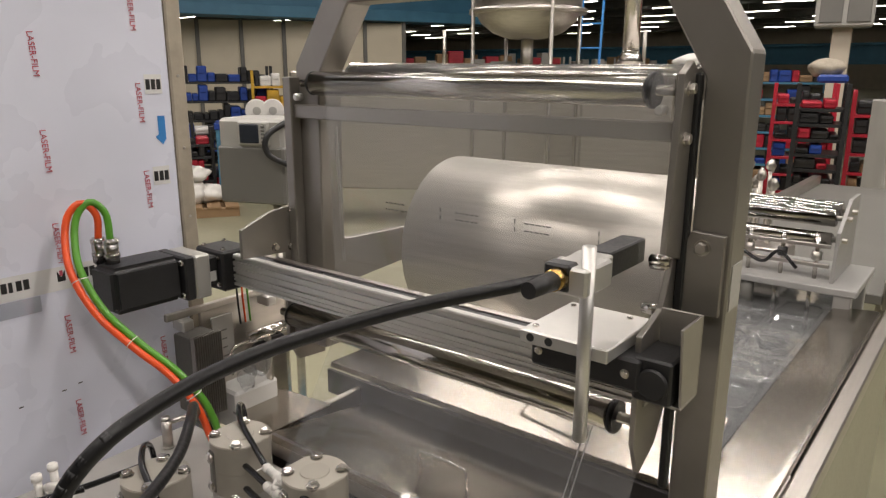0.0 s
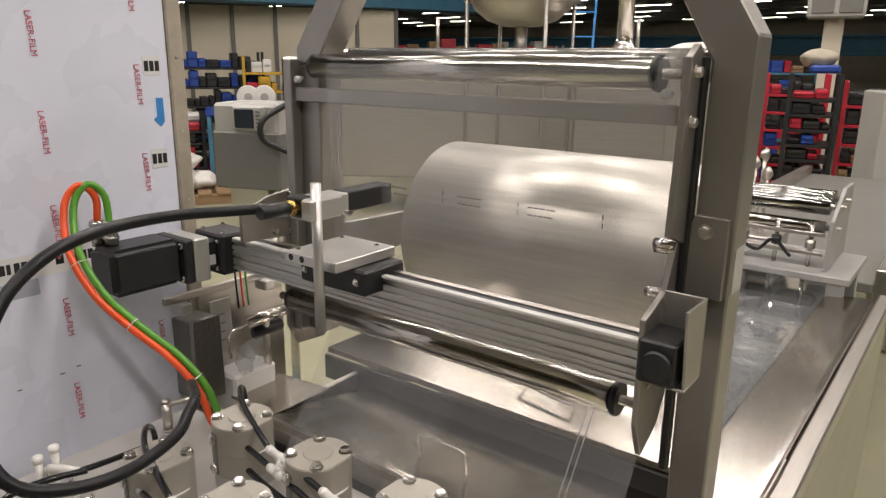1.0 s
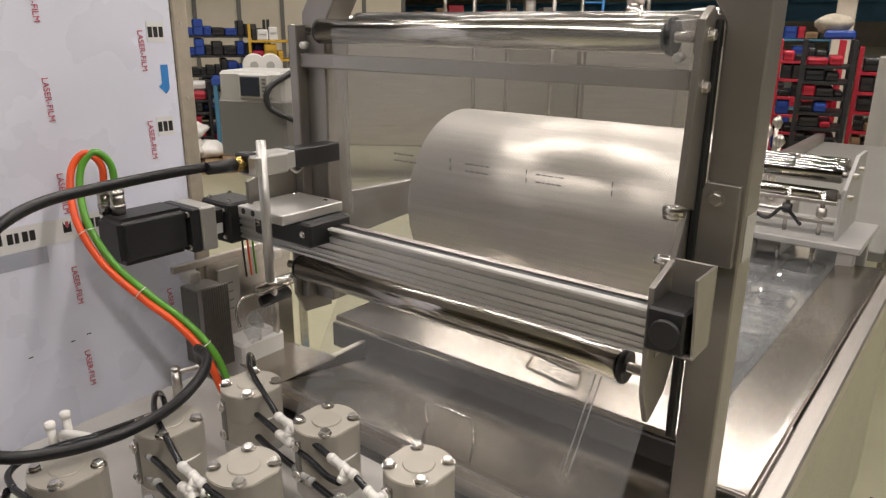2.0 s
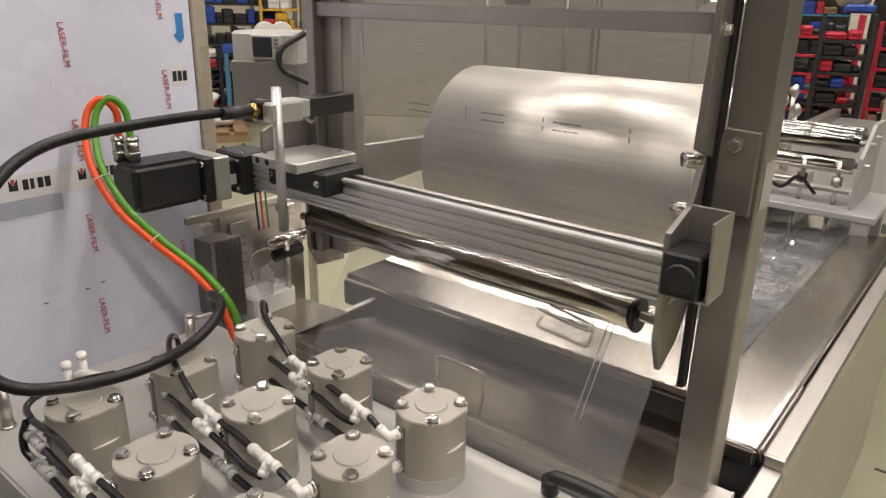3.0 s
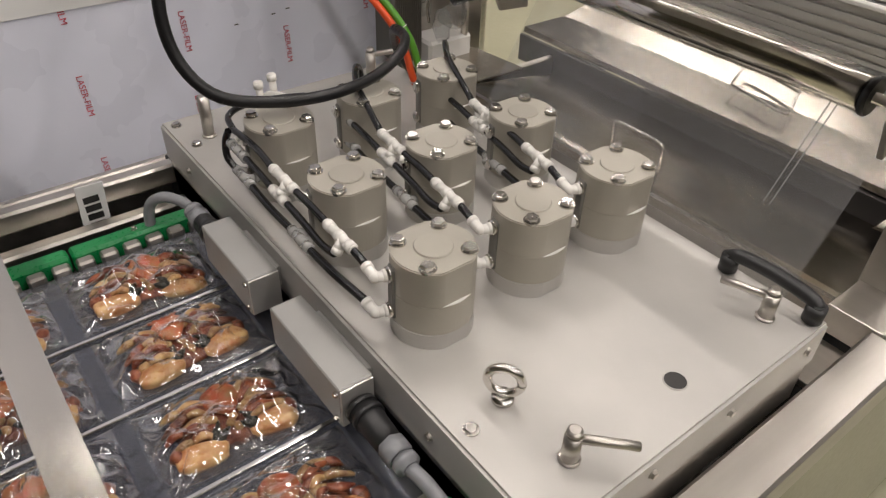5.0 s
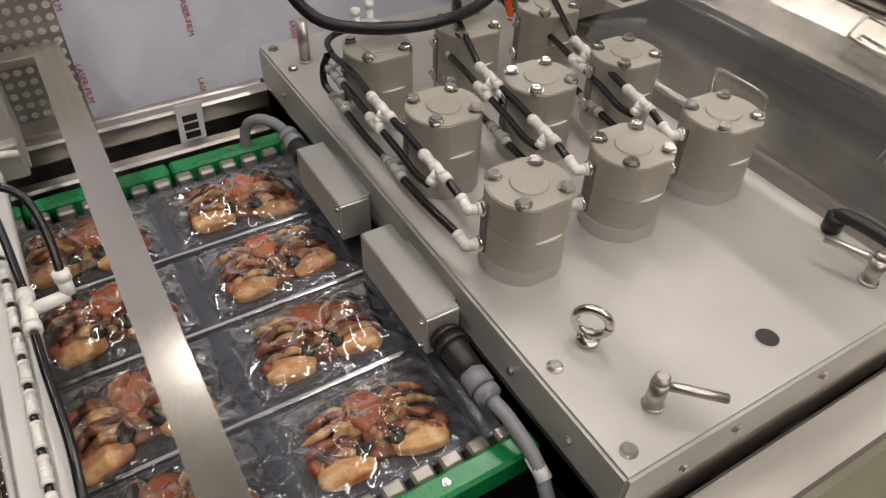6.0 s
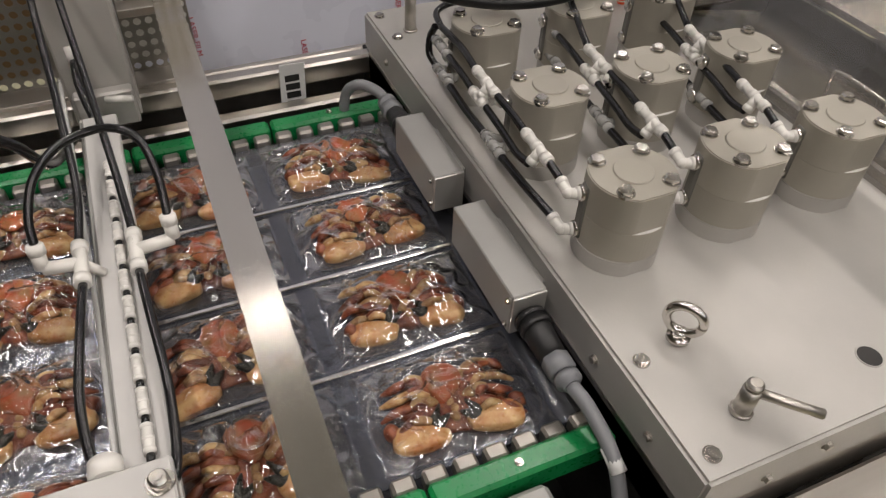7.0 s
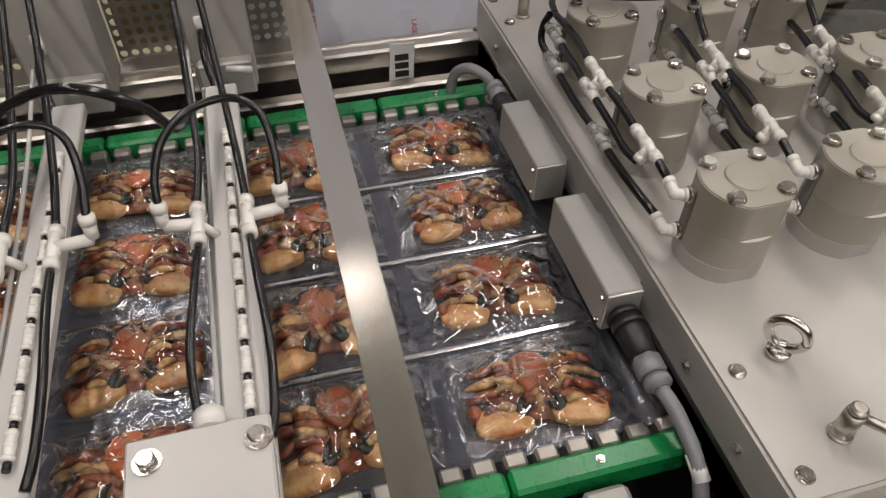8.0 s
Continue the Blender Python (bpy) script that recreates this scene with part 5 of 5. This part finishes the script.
def crab_meshes(seed):
    rng = random.Random(seed)
    r = lambda a: rng.uniform(-a, a)
    made = [("body", blob(B(), (0.002, 0, 0.004), (0.033, 0.050, 0.0085), (0, 0, r(6)), 0.35, seed + 3, 3), LEG)]
    # the shield: broad behind, pointed towards the mouth
    t = bmesh.new()
    bmesh.ops.create_icosphere(t, subdivisions=3, radius=1)
    for v in t.verts:
        taper = 1 - 0.55 * max(0.0, v.co.x) - 0.12 * min(0.0, v.co.x)
        v.co = Vector((v.co.x * 0.022, v.co.y * 0.0185 * taper, v.co.z * 0.0060)) * (1 + 0.10 * noise.noise(v.co * 2.3 + Vector((seed, 0, 0))))
    bmesh.ops.transform(t, matrix=pose(-0.017 + r(0.003), r(0.004), 0.0145, r(8), r(8), r(14)), verts=t.verts)
    for f in t.faces:
        f.smooth = True
    made.append(("carapace", t, SHELL))
    for s in (-1, 1):
        # walking legs folded outwards, a thick upper and a slim lower joint each
        for k in range(4):
            x0 = -0.020 + 0.011 * k + r(0.002)
            fan = (-0.010, -0.006, -0.001, 0.004)[k] + r(0.004)
            knee = Vector((x0 + fan * 0.55, s * (0.038 + r(0.005)), 0.0125 + r(0.002)))
            tip = Vector((x0 + fan * 0.9 + 0.008 + r(0.005), s * (0.058 + r(0.004)), 0.006))
            made.append(("leg", limb([(x0 * 0.8, s * 0.011, 0.010), ((x0 + knee.x) / 2 - 0.002, s * 0.026, 0.0145), knee], (0.0036, 0.0057, 0.0061, 0.0040)), (LEG, PALE, LEG, PALE)[(k + seed) % 4]))
            made.append(("leg_end", limb([knee, (knee + tip) / 2 + Vector((r(0.003), 0, 0.0025)), tip], (0.0040, 0.0050, 0.0038, 0.0016)), PALE if (k + seed) % 3 == 0 else LEG))
            back = Vector((x0 + fan * 0.2 + 0.007, s * (0.020 + r(0.003)), 0.0155))
            made.append(("leg_joint", limb([knee + Vector((0.003, 0, 0.003)), (knee + back) / 2 + Vector((r(0.002), 0, 0.004)), back], (0.0022, 0.0042, 0.0030)), PALE if k % 2 else LEG))
        # pincer: a long pale palm with two black fingers meeting in the middle
        a = r(8)
        palm = bmesh.new()
        bmesh.ops.create_icosphere(palm, subdivisions=3, radius=1)
        for v in palm.verts:
            c = Vector([math.copysign(abs(q) ** 0.66, q) for q in v.co])
            c.x *= 1 + 0.18 * s * c.y
            c.z *= 1 - 0.15 * abs(c.y)
            v.co = Vector((c.x * 0.0128, c.y * 0.0240, c.z * 0.0085)) * (1 + 0.10 * noise.noise(v.co * 1.9 + Vector((seed, s, 2))))
        bmesh.ops.transform(palm, matrix=pose(0.030 + r(0.002), s * (0.0345 + r(0.002)), 0.008, 0, 0, -a), verts=palm.verts)
        for f in palm.faces:
            f.smooth = True
        made.append(("claw", palm, CLAW))
        made.append(("claw_wrist", blob(B(), (0.020 + r(0.003), s * 0.055, 0.008), (0.0095, 0.0075, 0.0075), (0, 0, a), 0.25, seed + s + 5, 2), LEG))
        for end, width in (((0.005, s * 0.0105, 0.012), 0.0044), ((0.016, s * 0.0035, 0.011), 0.0040)):
            root = (0.027, s * (0.0185 if width > 0.0042 else 0.0165), 0.010)
            mid = tuple((p + q) / 2 + d for p, q, d in zip(root, end, (0.002, s * 0.003, 0.003)))
            made.append(("claw_finger", limb([root, mid, end], (width * 1.15, width, 0.0012)), TIP))
    for k in range(3):
        made.append(("mouth_plate", blob(B(), (0.006 + 0.007 * k, r(0.004), 0.0115), (0.0055, 0.0042, 0.004), (0, 0, r(30)), 0.3, seed + 21 + k, 2), PALE))
    return [(n, mesh_of(n, bm, m)) for n, bm, m in made]


def pack_film_mesh(seed):
    """The shrunk cover film: tight wrinkles over the crab, flat at the rim."""
    bm, n, m = B(), 52, 70
    rows = []
    for i in range(n):
        row = []
        for j in range(m):
            x, y = -0.060 + 0.120 * i / (n - 1), -0.088 + 0.176 * j / (m - 1)
            u, v = abs(x) / 0.060, abs(y) / 0.088
            edge = max(0.0, 1 - max(u, v) ** 4)
            h = 0.021 * edge * math.exp(-(x / 0.05) ** 2 - (y / 0.072) ** 2)
            p = Vector((x * 34, y * 34, seed * 2.7))
            fold = 1 - abs(noise.noise(p * 0.75 + Vector((3, 9, 1)))) * 2.2
            wr = abs(noise.noise(p * 0.9)) * 0.014 + abs(noise.noise(p * 2.1)) * 0.002 + 0.011 * max(0, fold) ** 4
            row.append(bm.verts.new((x, y, h + wr * edge + 0.0005)))
        rows.append(row)
    for a, b in zip(rows, rows[1:]):
        for j in range(m - 1):
            bm.faces.new((a[j], a[j + 1], b[j + 1], b[j])).smooth = True
    return mesh_of("cover_film", bm, PACKFILM)


def tray_rim_mesh():
    bm = B()
    loop = []
    for k in range(60):
        a = 2 * math.pi * k / 60
        c, s = math.cos(a), math.sin(a)
        q = (abs(c) ** 5 + abs(s) ** 5) ** (-1 / 5)
        loop.append((c * q, s * q))
    prof = [(0.0625, 0.090, 0.0012), (0.0605, 0.088, 0.003), (0.0575, 0.085, 0.0015), (0.053, 0.080, -0.018), (0.045, 0.072, -0.024)]
    rings = [[bm.verts.new((u * a, v * b, z)) for u, v in loop] for a, b, z in prof]
    for a, b in zip(rings, rings[1:]):
        for k in range(60):
            bm.faces.new((a[k], a[(k + 1) % 60], b[(k + 1) % 60], b[k])).smooth = True
    bm.faces.new(rings[-1])
    return mesh_of("tray", bm, TRAYFILM)


def packs():
    web = thing("tray_web", "blue grey plastic web of formed trays", "film web", box(B(), (-0.286, -1.35, ZW - 0.003), (0.262, -0.196, ZW - 0.0008), 0), TRAYFILM)
    # This near-black sheet stands for the shade below the clear web.
    part("shade_sheet", box(B(), (-0.286, -1.35, ZW - 0.034), (0.262, -0.2, ZW - 0.030), 0), WEBSHADE, web)
    for x in (-0.144, -0.008, 0.128):
        part("seal_bar", box(B(), (x - 0.0028, -0.62, ZW - 0.0006), (x + 0.0028, -0.236, ZW + 0.003), 0.001), WELD, web, "bright straight seal line")
    variants = [(crab_meshes(s), pack_film_mesh(s)) for s in (2, 5, 9, 14, 21)]
    rim = tray_rim_mesh()
    rng = random.Random(8)
    for j, y in enumerate(COLS_Y):
        for i, x in enumerate(ROWS_X):
            meshes, film = variants[(i * 2 + j) % 5]
            at = pose(x, y, ZW, 0, 0, 0)
            t = thing("food_tray", "clear formed tray shrink sealed over a crab", "tray", group="crab trays", at=at)
            part("tray", rim, TRAYFILM, t)
            f = part("cover_film", film, PACKFILM, t, "wrinkled clear cover film")
            f.matrix_local = pose(0, 0, 0, 0, 0, 180 * ((i + j) % 2))
            f.visible_shadow = False
            c = thing("crab", "cooked crab with orange shell and folded legs", "crab", group="packed crabs", at=at @ pose(rng.uniform(-0.004, 0.004), rng.uniform(-0.005, 0.005), -0.006, rng.uniform(-4, 4), rng.uniform(-4, 4), rng.uniform(-8, 8)) @ Matrix.Diagonal((rng.uniform(1.08, 1.2), rng.choice((-1, 1)) * rng.uniform(1.10, 1.22), 1.1, 1)))
            for n, me in meshes:
                part(n, me, None, c)


WEBSHADE = material("web_shade_dark", (0.035, 0.04, 0.06), 0.35, 0, 8, 0.3)
packs()


# ---- cutting station: strip, boards with air fittings, guards ----
def cutting_station():
    s = thing("steel_strip", "bent brushed steel strip over the trays", "strip")
    bm = B()
    prof = [(-0.50, 1.058), (-0.47, 1.060), (-0.455, 1.057), (-0.435, 1.050)] + [(-0.42 + 0.065 * k, 1.047 - 0.0000 * k - 0.030 * ((k + 1) / 13) ** 2) for k in range(13)]
    rows = [[bm.verts.new((x, y, z - dz)) for y in (-0.496, -0.459) for dz in (0, 0.0025)] for x, z in prof]
    for a, b in zip(rows, rows[1:]):
        for k, l in ((0, 2), (2, 3), (3, 1), (1, 0)):
            bm.faces.new((a[k], b[k], b[l], a[l])).smooth = True
    bm.normal_update()
    for e in bm.edges:
        if len(e.link_faces) == 2 and e.calc_face_angle(0) > 0.6:
            e.smooth = False
    part("strip", bm, STRIP, s)
    part("fixing_flange", box(B(), (-0.50, -0.545, 1.045), (-0.47, -0.459, 1.0575), 0.001), STEEL, s)
    part("foot", box(B(), (0.345, -0.50, 0.88), (0.36, -0.455, 1.018), 0.002), STEEL, s)
    for k, (y0, y1) in enumerate(((-0.619, -0.577), (-0.812, -0.772), (-1.0, -0.958))):
        b = thing("air_board", "white board carrying a row of air fittings", "board", group="air boards")
        part("board", box(B(), (-0.325, y0, 0.975), (0.33, y1, 0.99), 0.002), BOARD, b)
        part("skirt", box(B(), (-0.325, y0 - 0.004, 0.94), (0.33, y0, 0.985), 0.001), BOXGREY, b)
        ym = (y0 + y1) / 2
        x = -0.21
        while x < 0.19:
            bm = rod(B(), (x, ym + 0.003, 0.9952), (x + 0.030, ym + 0.003, 0.9952), 0.0048, 12, 0.001)
            for q in (x, x + 0.012, x + 0.024):
                rod(bm, (q, ym + 0.003, 0.9952), (q + 0.006, ym + 0.003, 0.9952), 0.0054, 12, 0.001)
            part("inline_fitting", bm, WHITE, b)
            part("hose_stub", rod(B(), (x + 0.030, ym + 0.003, 0.9952), (x + 0.038, ym + 0.003, 0.9952), 0.0036, 10), TUBE, b)
            x += 0.038
        for e in (0.020, -0.032):
            out = e + (0.038 if e > 0 else -0.034)
            bm = rod(B(), (-0.058, ym + e, 1.010), (-0.004, ym + e, 1.010), 0.0070, 14, 0.001)
            for q in (-0.060, -0.012):
                rod(bm, (q, ym + e, 1.010), (q + 0.013, ym + e, 1.010), 0.0084, 14, 0.0012)
            rod(bm, (-0.031, ym + e, 1.010), (-0.034, ym + out, 1.011), 0.0068, 14, 0.001)
            rod(bm, (-0.034, ym + out, 1.011), (-0.042, ym + out, 1.030), 0.0070, 14, 0.001)
            rod(bm, (-0.040, ym + out, 1.024), (-0.044, ym + out, 1.036), 0.0084, 14, 0.0012)
            rod(bm, (-0.031, ym + e, 1.010), (-0.031, ym + e * 0.5, 0.99), 0.005, 12)
            part("tee_fitting", bm, WHITE, b, "white plastic tee fitting")
            part("hose", pipe(B(), [(0.0, ym + e, 1.010), (0.06, ym + e * 1.15, 1.013), (0.14, ym + e * 1.35, 1.008), (0.20, ym + e * 1.2, 0.998), (0.228, ym + e * 0.9, 0.992)], 0.0045, 30), TUBE, b)
            part("hose", pipe(B(), [(-0.056, ym + e, 1.011), (-0.13, ym + e * 0.8, 1.028), (-0.24, ym + e * 0.7 - 0.006, 1.066), (-0.34, ym + e * 0.6 - 0.012, 1.115), (-0.40, ym + e * 0.5 - 0.014, 1.16)], 0.0045, 36), TUBE, b)
        arch = [(-0.042, ym + 0.058, 1.032), (-0.075, ym + 0.059, 1.062), (-0.105, ym + 0.050, 1.090), (-0.115, ym + 0.022, 1.103),
                (-0.105, ym - 0.020, 1.100), (-0.085, ym - 0.050, 1.082), (-0.060, ym - 0.064, 1.055), (-0.042, ym - 0.066, 1.032)]
        part("hose", pipe(B(), arch, 0.0045, 44), TUBE, b)
        for z, yy in ((1.03, ym + 0.01), (1.0, ym - 0.03)):
            bm = rod(B(), (-0.37, yy, z - 0.045), (-0.36, yy + 0.035, z - 0.045), 0.005, 12, 0.001)
            part("far_fitting", bm, WHITE, b)
        part("white_tube", pipe(B(), [(-0.36, y0 - 0.012, 1.03), (-0.2, y0 - 0.01, 1.0), (0.0, y0 - 0.006, 0.99), (0.2, y0 - 0.004, 0.986)], 0.0028, 30, 8), CLEAR_NYLON, b)
    c = thing("white_bracket", "white bracket plate with two steel screws", "bracket")
    part("plate", box(B(), (0.213, -0.694, 0.992), (0.38, -0.578, 1.008), 0.002), BOARD, c)
    for x, y in ((0.236, -0.589), (0.236, -0.676)):
        bm = rod(B(), (x, y, 1.008), (x, y, 1.010), 0.0115, 22)
        rod(bm, (x, y, 1.010), (x, y, 1.018), 0.0078, 20, 0.0015)
        rod(bm, (x, y, 1.0182), (x, y, 1.0186), 0.004, 6)
        part("screw", bm, CHROME, c)
    bm = rod(B(), (0.195, -0.628, 1.0), (0.213, -0.628, 1.0), 0.0135, 20, 0.002)
    part("plug", bm, WHITE, c)
    # guard blocks and perforated sheets on the far side
    for k, (y0, y1) in enumerate(((-0.635, -0.548), (-0.852, -0.75), (-1.15, -1.06))):
        g = thing("guard_block", "grey metal guard block with a hose fitting", "block", group="guard blocks")
        part("block", box(B(), (-0.50, y0, 0.93), (-0.405, y1, 1.20), 0.003), PLATE, g)
        part("step", box(B(), (-0.405, y0 + 0.006, 0.93), (-0.385, y1 - 0.004, 0.985), 0.003), PLATE, g)
        part("hose_end", rod(B(), (-0.41, (y0 + y1) / 2 - 0.02, 1.02), (-0.41, (y0 + y1) / 2 - 0.02, 1.05), 0.009, 14, 0.001), WHITE, g)
        part("hose", pipe(B(), [(-0.40, (y0 + y1) / 2 - 0.02, 1.03), (-0.36, (y0 + y1) / 2 - 0.02, 1.01), (-0.32, (y0 + y1) / 2 - 0.01, 0.97), (-0.31, (y0 + y1) / 2, 0.93)], 0.0056, 24), TUBE, g)
    for y0, y1 in ((-0.548, -0.45), (-0.75, -0.635), (-1.06, -0.852)):
        g = thing("perforated_guard", "perforated stainless guard sheet", "guard", group="perforated guards")
        bm = B()
        nz, ny = 15, max(4, round((y1 - y0) / 0.0175))
        z0, z1, x = 0.94, 1.20, -0.512
        hy, hz = (y1 - y0) / ny, (z1 - z0) / nz
        for a in range(ny):
            for b in range(nz):
                cy, cz = y0 + (a + 0.5) * hy, z0 + (b + 0.5) * hz
                sq = [(cy + hy / 2 * u, cz + hz / 2 * v) for u, v in ((1, 0), (1, 1), (0, 1), (-1, 1), (-1, 0), (-1, -1), (0, -1), (1, -1))]
                ci = [(cy + 0.0058 * math.cos(t * math.pi / 4), cz + 0.0058 * math.sin(t * math.pi / 4)) for t in range(8)]
                so, si = [bm.verts.new((x, *p)) for p in sq], [bm.verts.new((x, *p)) for p in ci]
                sb = [bm.verts.new((x - 0.002, *p)) for p in ci]
                for t in range(8):
                    bm.faces.new((so[t], so[(t + 1) % 8], si[(t + 1) % 8], si[t]))
                    bm.faces.new((si[t], si[(t + 1) % 8], sb[(t + 1) % 8], sb[t]))
        bmesh.ops.remove_doubles(bm, verts=bm.verts[:], dist=0.0003)
        part("sheet", bm, FRAME, g)
        part("bottom_fold", box(B(), (-0.517, y0, 0.925), (-0.47, y1, 0.941), 0.001), FRAME, g)
        part("back_box", box(B(), (-0.60, y0, 0.93), (-0.56, y1, 1.2), 0.002), CARTON if y0 < -0.6 else WHITE, g)
    l = thing("rail_label", "white label tape wrapped round the rail", "label", prism(B(), [(-0.338, 0.945), (-0.298, 0.943), (-0.302, 0.868), (-0.343, 0.865)], "x", -0.4495, -0.4475), PAPER)
    for z in (0.868, 0.884, 0.899, 0.914):
        part("mark_bar", box(B(), (-0.4474, -0.332, z), (-0.4468, -0.309, z + 0.011), 0), BLACKPRINT, l)

    for arc in ([(-0.30, -1.0, 0.98), (-0.185, -0.847, 1.06), (-0.153, -0.804, 1.10), (-0.127, -0.757, 1.13), (-0.112, -0.725, 1.14), (-0.111, -0.692, 1.13), (-0.12, -0.66, 1.10), (-0.18, -0.645, 1.03), (-0.36, -0.64, 0.94)],):
        h = thing("feed_hose", "black air hose arching between the boards", "hose")
        part("hose", pipe(B(), arc, 0.0056, 60, 10), TUBE, h)


cutting_station()


# ---- downstream: empty trays and the next station ----
def downstream():
    web = thing("empty_web", "clear web of empty formed trays", "film web", box(B(), (-0.30, 0.98, 0.872), (0.292, 2.6, 0.874), 0), EMPTYTRAY)
    part("bed_sheet", box(B(), (-0.32, 0.95, 0.80), (0.295, 2.6, 0.81), 0.001), BOXGREY, web)
    bm = B()
    loop = [(math.cos(a) * (abs(math.cos(a)) ** 4 + abs(math.sin(a)) ** 4) ** -0.25, math.sin(a) * (abs(math.cos(a)) ** 4 + abs(math.sin(a)) ** 4) ** -0.25) for a in np.linspace(0, 2 * math.pi, 40, endpoint=False)]
    rings = [[bm.verts.new((u * a, v * b, z)) for u, v in loop] for a, b, z in ((0.062, 0.088, 0.001), (0.058, 0.084, 0.0035), (0.05, 0.075, -0.03), (0.04, 0.06, -0.034), (0.036, 0.05, -0.03))]
    for a, b in zip(rings, rings[1:]):
        for k in range(40):
            bm.faces.new((a[k], a[(k + 1) % 40], b[(k + 1) % 40], b[k])).smooth = True
    bm.faces.new(rings[-1])
    pocket = mesh_of("pocket", bm, EMPTYTRAY)
    for j in range(6):
        for i in range(4):
            t = thing("empty_tray", "empty clear formed tray in the web", "tray", group="empty trays", at=pose(-0.212 + 0.136 * i, 1.07 + 0.195 * j, 0.876))
            part("pocket", pocket, None, t)
    s = thing("roller_station", "steel roller station over the web", "roller station")
    for y, z, r in ((2.18, 1.165, 0.030), (2.27, 1.175, 0.030), (2.14, 1.10, 0.022)):
        ro = part("roller", rod(B(), (-0.45, y, z), (0.245, y, z), r, 36, 0.003), MIRROR_ROLL, s)
        part("axle", rod(B(), (-0.49, y, z), (0.29, y, z), 0.009, 12), STEEL, ro)
    for x in (-0.49, 0.262):
        part("side_frame", prism(B(), [(2.08, 0.97), (2.40, 0.97), (2.40, 1.22), (2.25, 1.22), (2.10, 1.13)], "x", x, x + 0.012, 0.001), BOXGREY, s)
    part("table_plate", box(B(), (-0.55, 2.03, 0.945), (0.35, 2.40, 0.968), 0.003), BOXGREY, s, "pale machined table plate")
    for x in (-0.5, 0.31):
        for y in (2.06, 2.36):
            part("post", box(B(), (x - 0.025, y - 0.02, 0.72), (x + 0.025, y + 0.02, 0.945), 0.003), BOXGREY, s)
    for k in range(7):
        x = -0.42 + 0.105 * k
        part("spring_rod", rod(B(), (x, 2.12, 0.968), (x, 2.12, 1.11), 0.007, 10), CHROME, s)
        part("spring_cup", rod(B(), (x, 2.12, 1.03), (x, 2.12, 1.06), 0.016, 14, 0.002), BLACK if k % 2 else STEEL, s)
        part("lower_pin", rod(B(), (x, 2.07, 0.875), (x, 2.07, 0.945), 0.007, 10), CHROME, s)
    for x in (-0.12, 0.02):
        part("motor_pot", rod(B(), (x, 2.06, 0.86), (x, 2.06, 0.945), 0.05 if x < 0 else 0.022, 24, 0.004), MIDGREY, s)
    for z in (1.01, 1.075):
        part("cross_bar", box(B(), (-0.47, 2.105, z), (0.25, 2.118, z + 0.012), 0.001), STEEL, s)
    part("hose", pipe(B(), [(-0.05, 2.09, 1.06), (0.05, 2.08, 1.01), (0.1, 2.09, 1.05), (0.16, 2.09, 1.0)], 0.006, 24), TUBE, s)
    g = thing("green_stop", "green plastic guide at the next station", "guide", box(B(), (0.275, 2.12, 0.90), (0.30, 2.45, 0.945), 0.003), GREEN)
    v = thing("valve_cluster", "cluster of polished pipe fittings", "valves")
    for k in range(7):
        rng = random.Random(k)
        part("fitting", blob(rod(B(), (-0.19 + 0.024 * k, 2.55 + 0.03 * (k % 2), 0.968), (-0.19 + 0.024 * k, 2.55 + 0.03 * (k % 2), 1.2 + 0.03 * (k % 3)), 0.008, 12), (-0.19 + 0.024 * k, 2.55 + 0.03 * (k % 2), 1.2 + 0.035 * (k % 3)), (0.019, 0.019, 0.026), rough=0.5, seed=k, sub=2), STEEL, v)
    part("base", box(B(), (-0.23, 2.45, 0.72), (0.04, 2.65, 0.968), 0.004), STEEL, v)
    m = thing("infeed_conveyor", "long steel infeed bed beyond the station", "conveyor")
    for x in (-0.48, 0.36):
        part("side_beam", box(B(), (x, 2.66, 0.74), (x + 0.06, 5.6, 0.86), 0.006), STEEL_Y, m)
    part("belt_bed", box(B(), (-0.42, 2.66, 0.76), (0.36, 5.6, 0.80), 0.004), MIDGREY, m)
    for y in (2.9, 3.7, 4.5, 5.3):
        part("guard_post", rod(B(), (0.4, y, 0.86), (0.4, y, 1.2), 0.012, 10), STEEL, m)
    part("guard_bar", rod(B(), (0.4, 2.7, 1.2), (0.4, 5.5, 1.2), 0.014, 10), CHROME, m)
    for x in (-0.4, 0.36):
        for y in (2.8, 4.2, 5.5):
            part("leg", box(B(), (x - 0.03, y - 0.03, 0), (x + 0.03, y + 0.03, 0.745), 0.004), STEEL, m)


downstream()


# ---- what moves: the carriage and its cable ----
def motions():
    run = [(0.0, 0.318), (0.25, 0.211), (0.5, 0.100), (0.75, -0.020), (1.0, -0.138), (1.2, -0.232), (1.35, -0.275), (1.5, -0.28), (8.0, -0.28)]
    walk(carriage, [(t, pose(x, 0, 0)) for t, x in run])
    shapes = [(0.318, CABLE_START), (0.100, CABLE_HALF), (-0.138, CABLE_ONE), (-0.28, CABLE_REST)]
    smooth = [(x, spline(c, LINKS + 1)) for x, c in shapes]
    rows = [[] for _ in links]
    for t, x in run:
        for (xa, a), (xb, b) in zip(smooth, smooth[1:]):
            if xb - 1e-6 <= x <= xa + 1e-6:
                u = (xa - x) / (xa - xb)
                line = a * (1 - u) + b * u
                break
        for k in range(LINKS):
            p, q = Vector(line[k]), Vector(line[k + 1])
            turn = (q - p).to_track_quat("Z", "Y").to_matrix().to_4x4()
            rows[k].append((t, Matrix.Translation((p + q) / 2) @ turn))
    for link, r in zip(links, rows):
        walk(link, r)


motions()
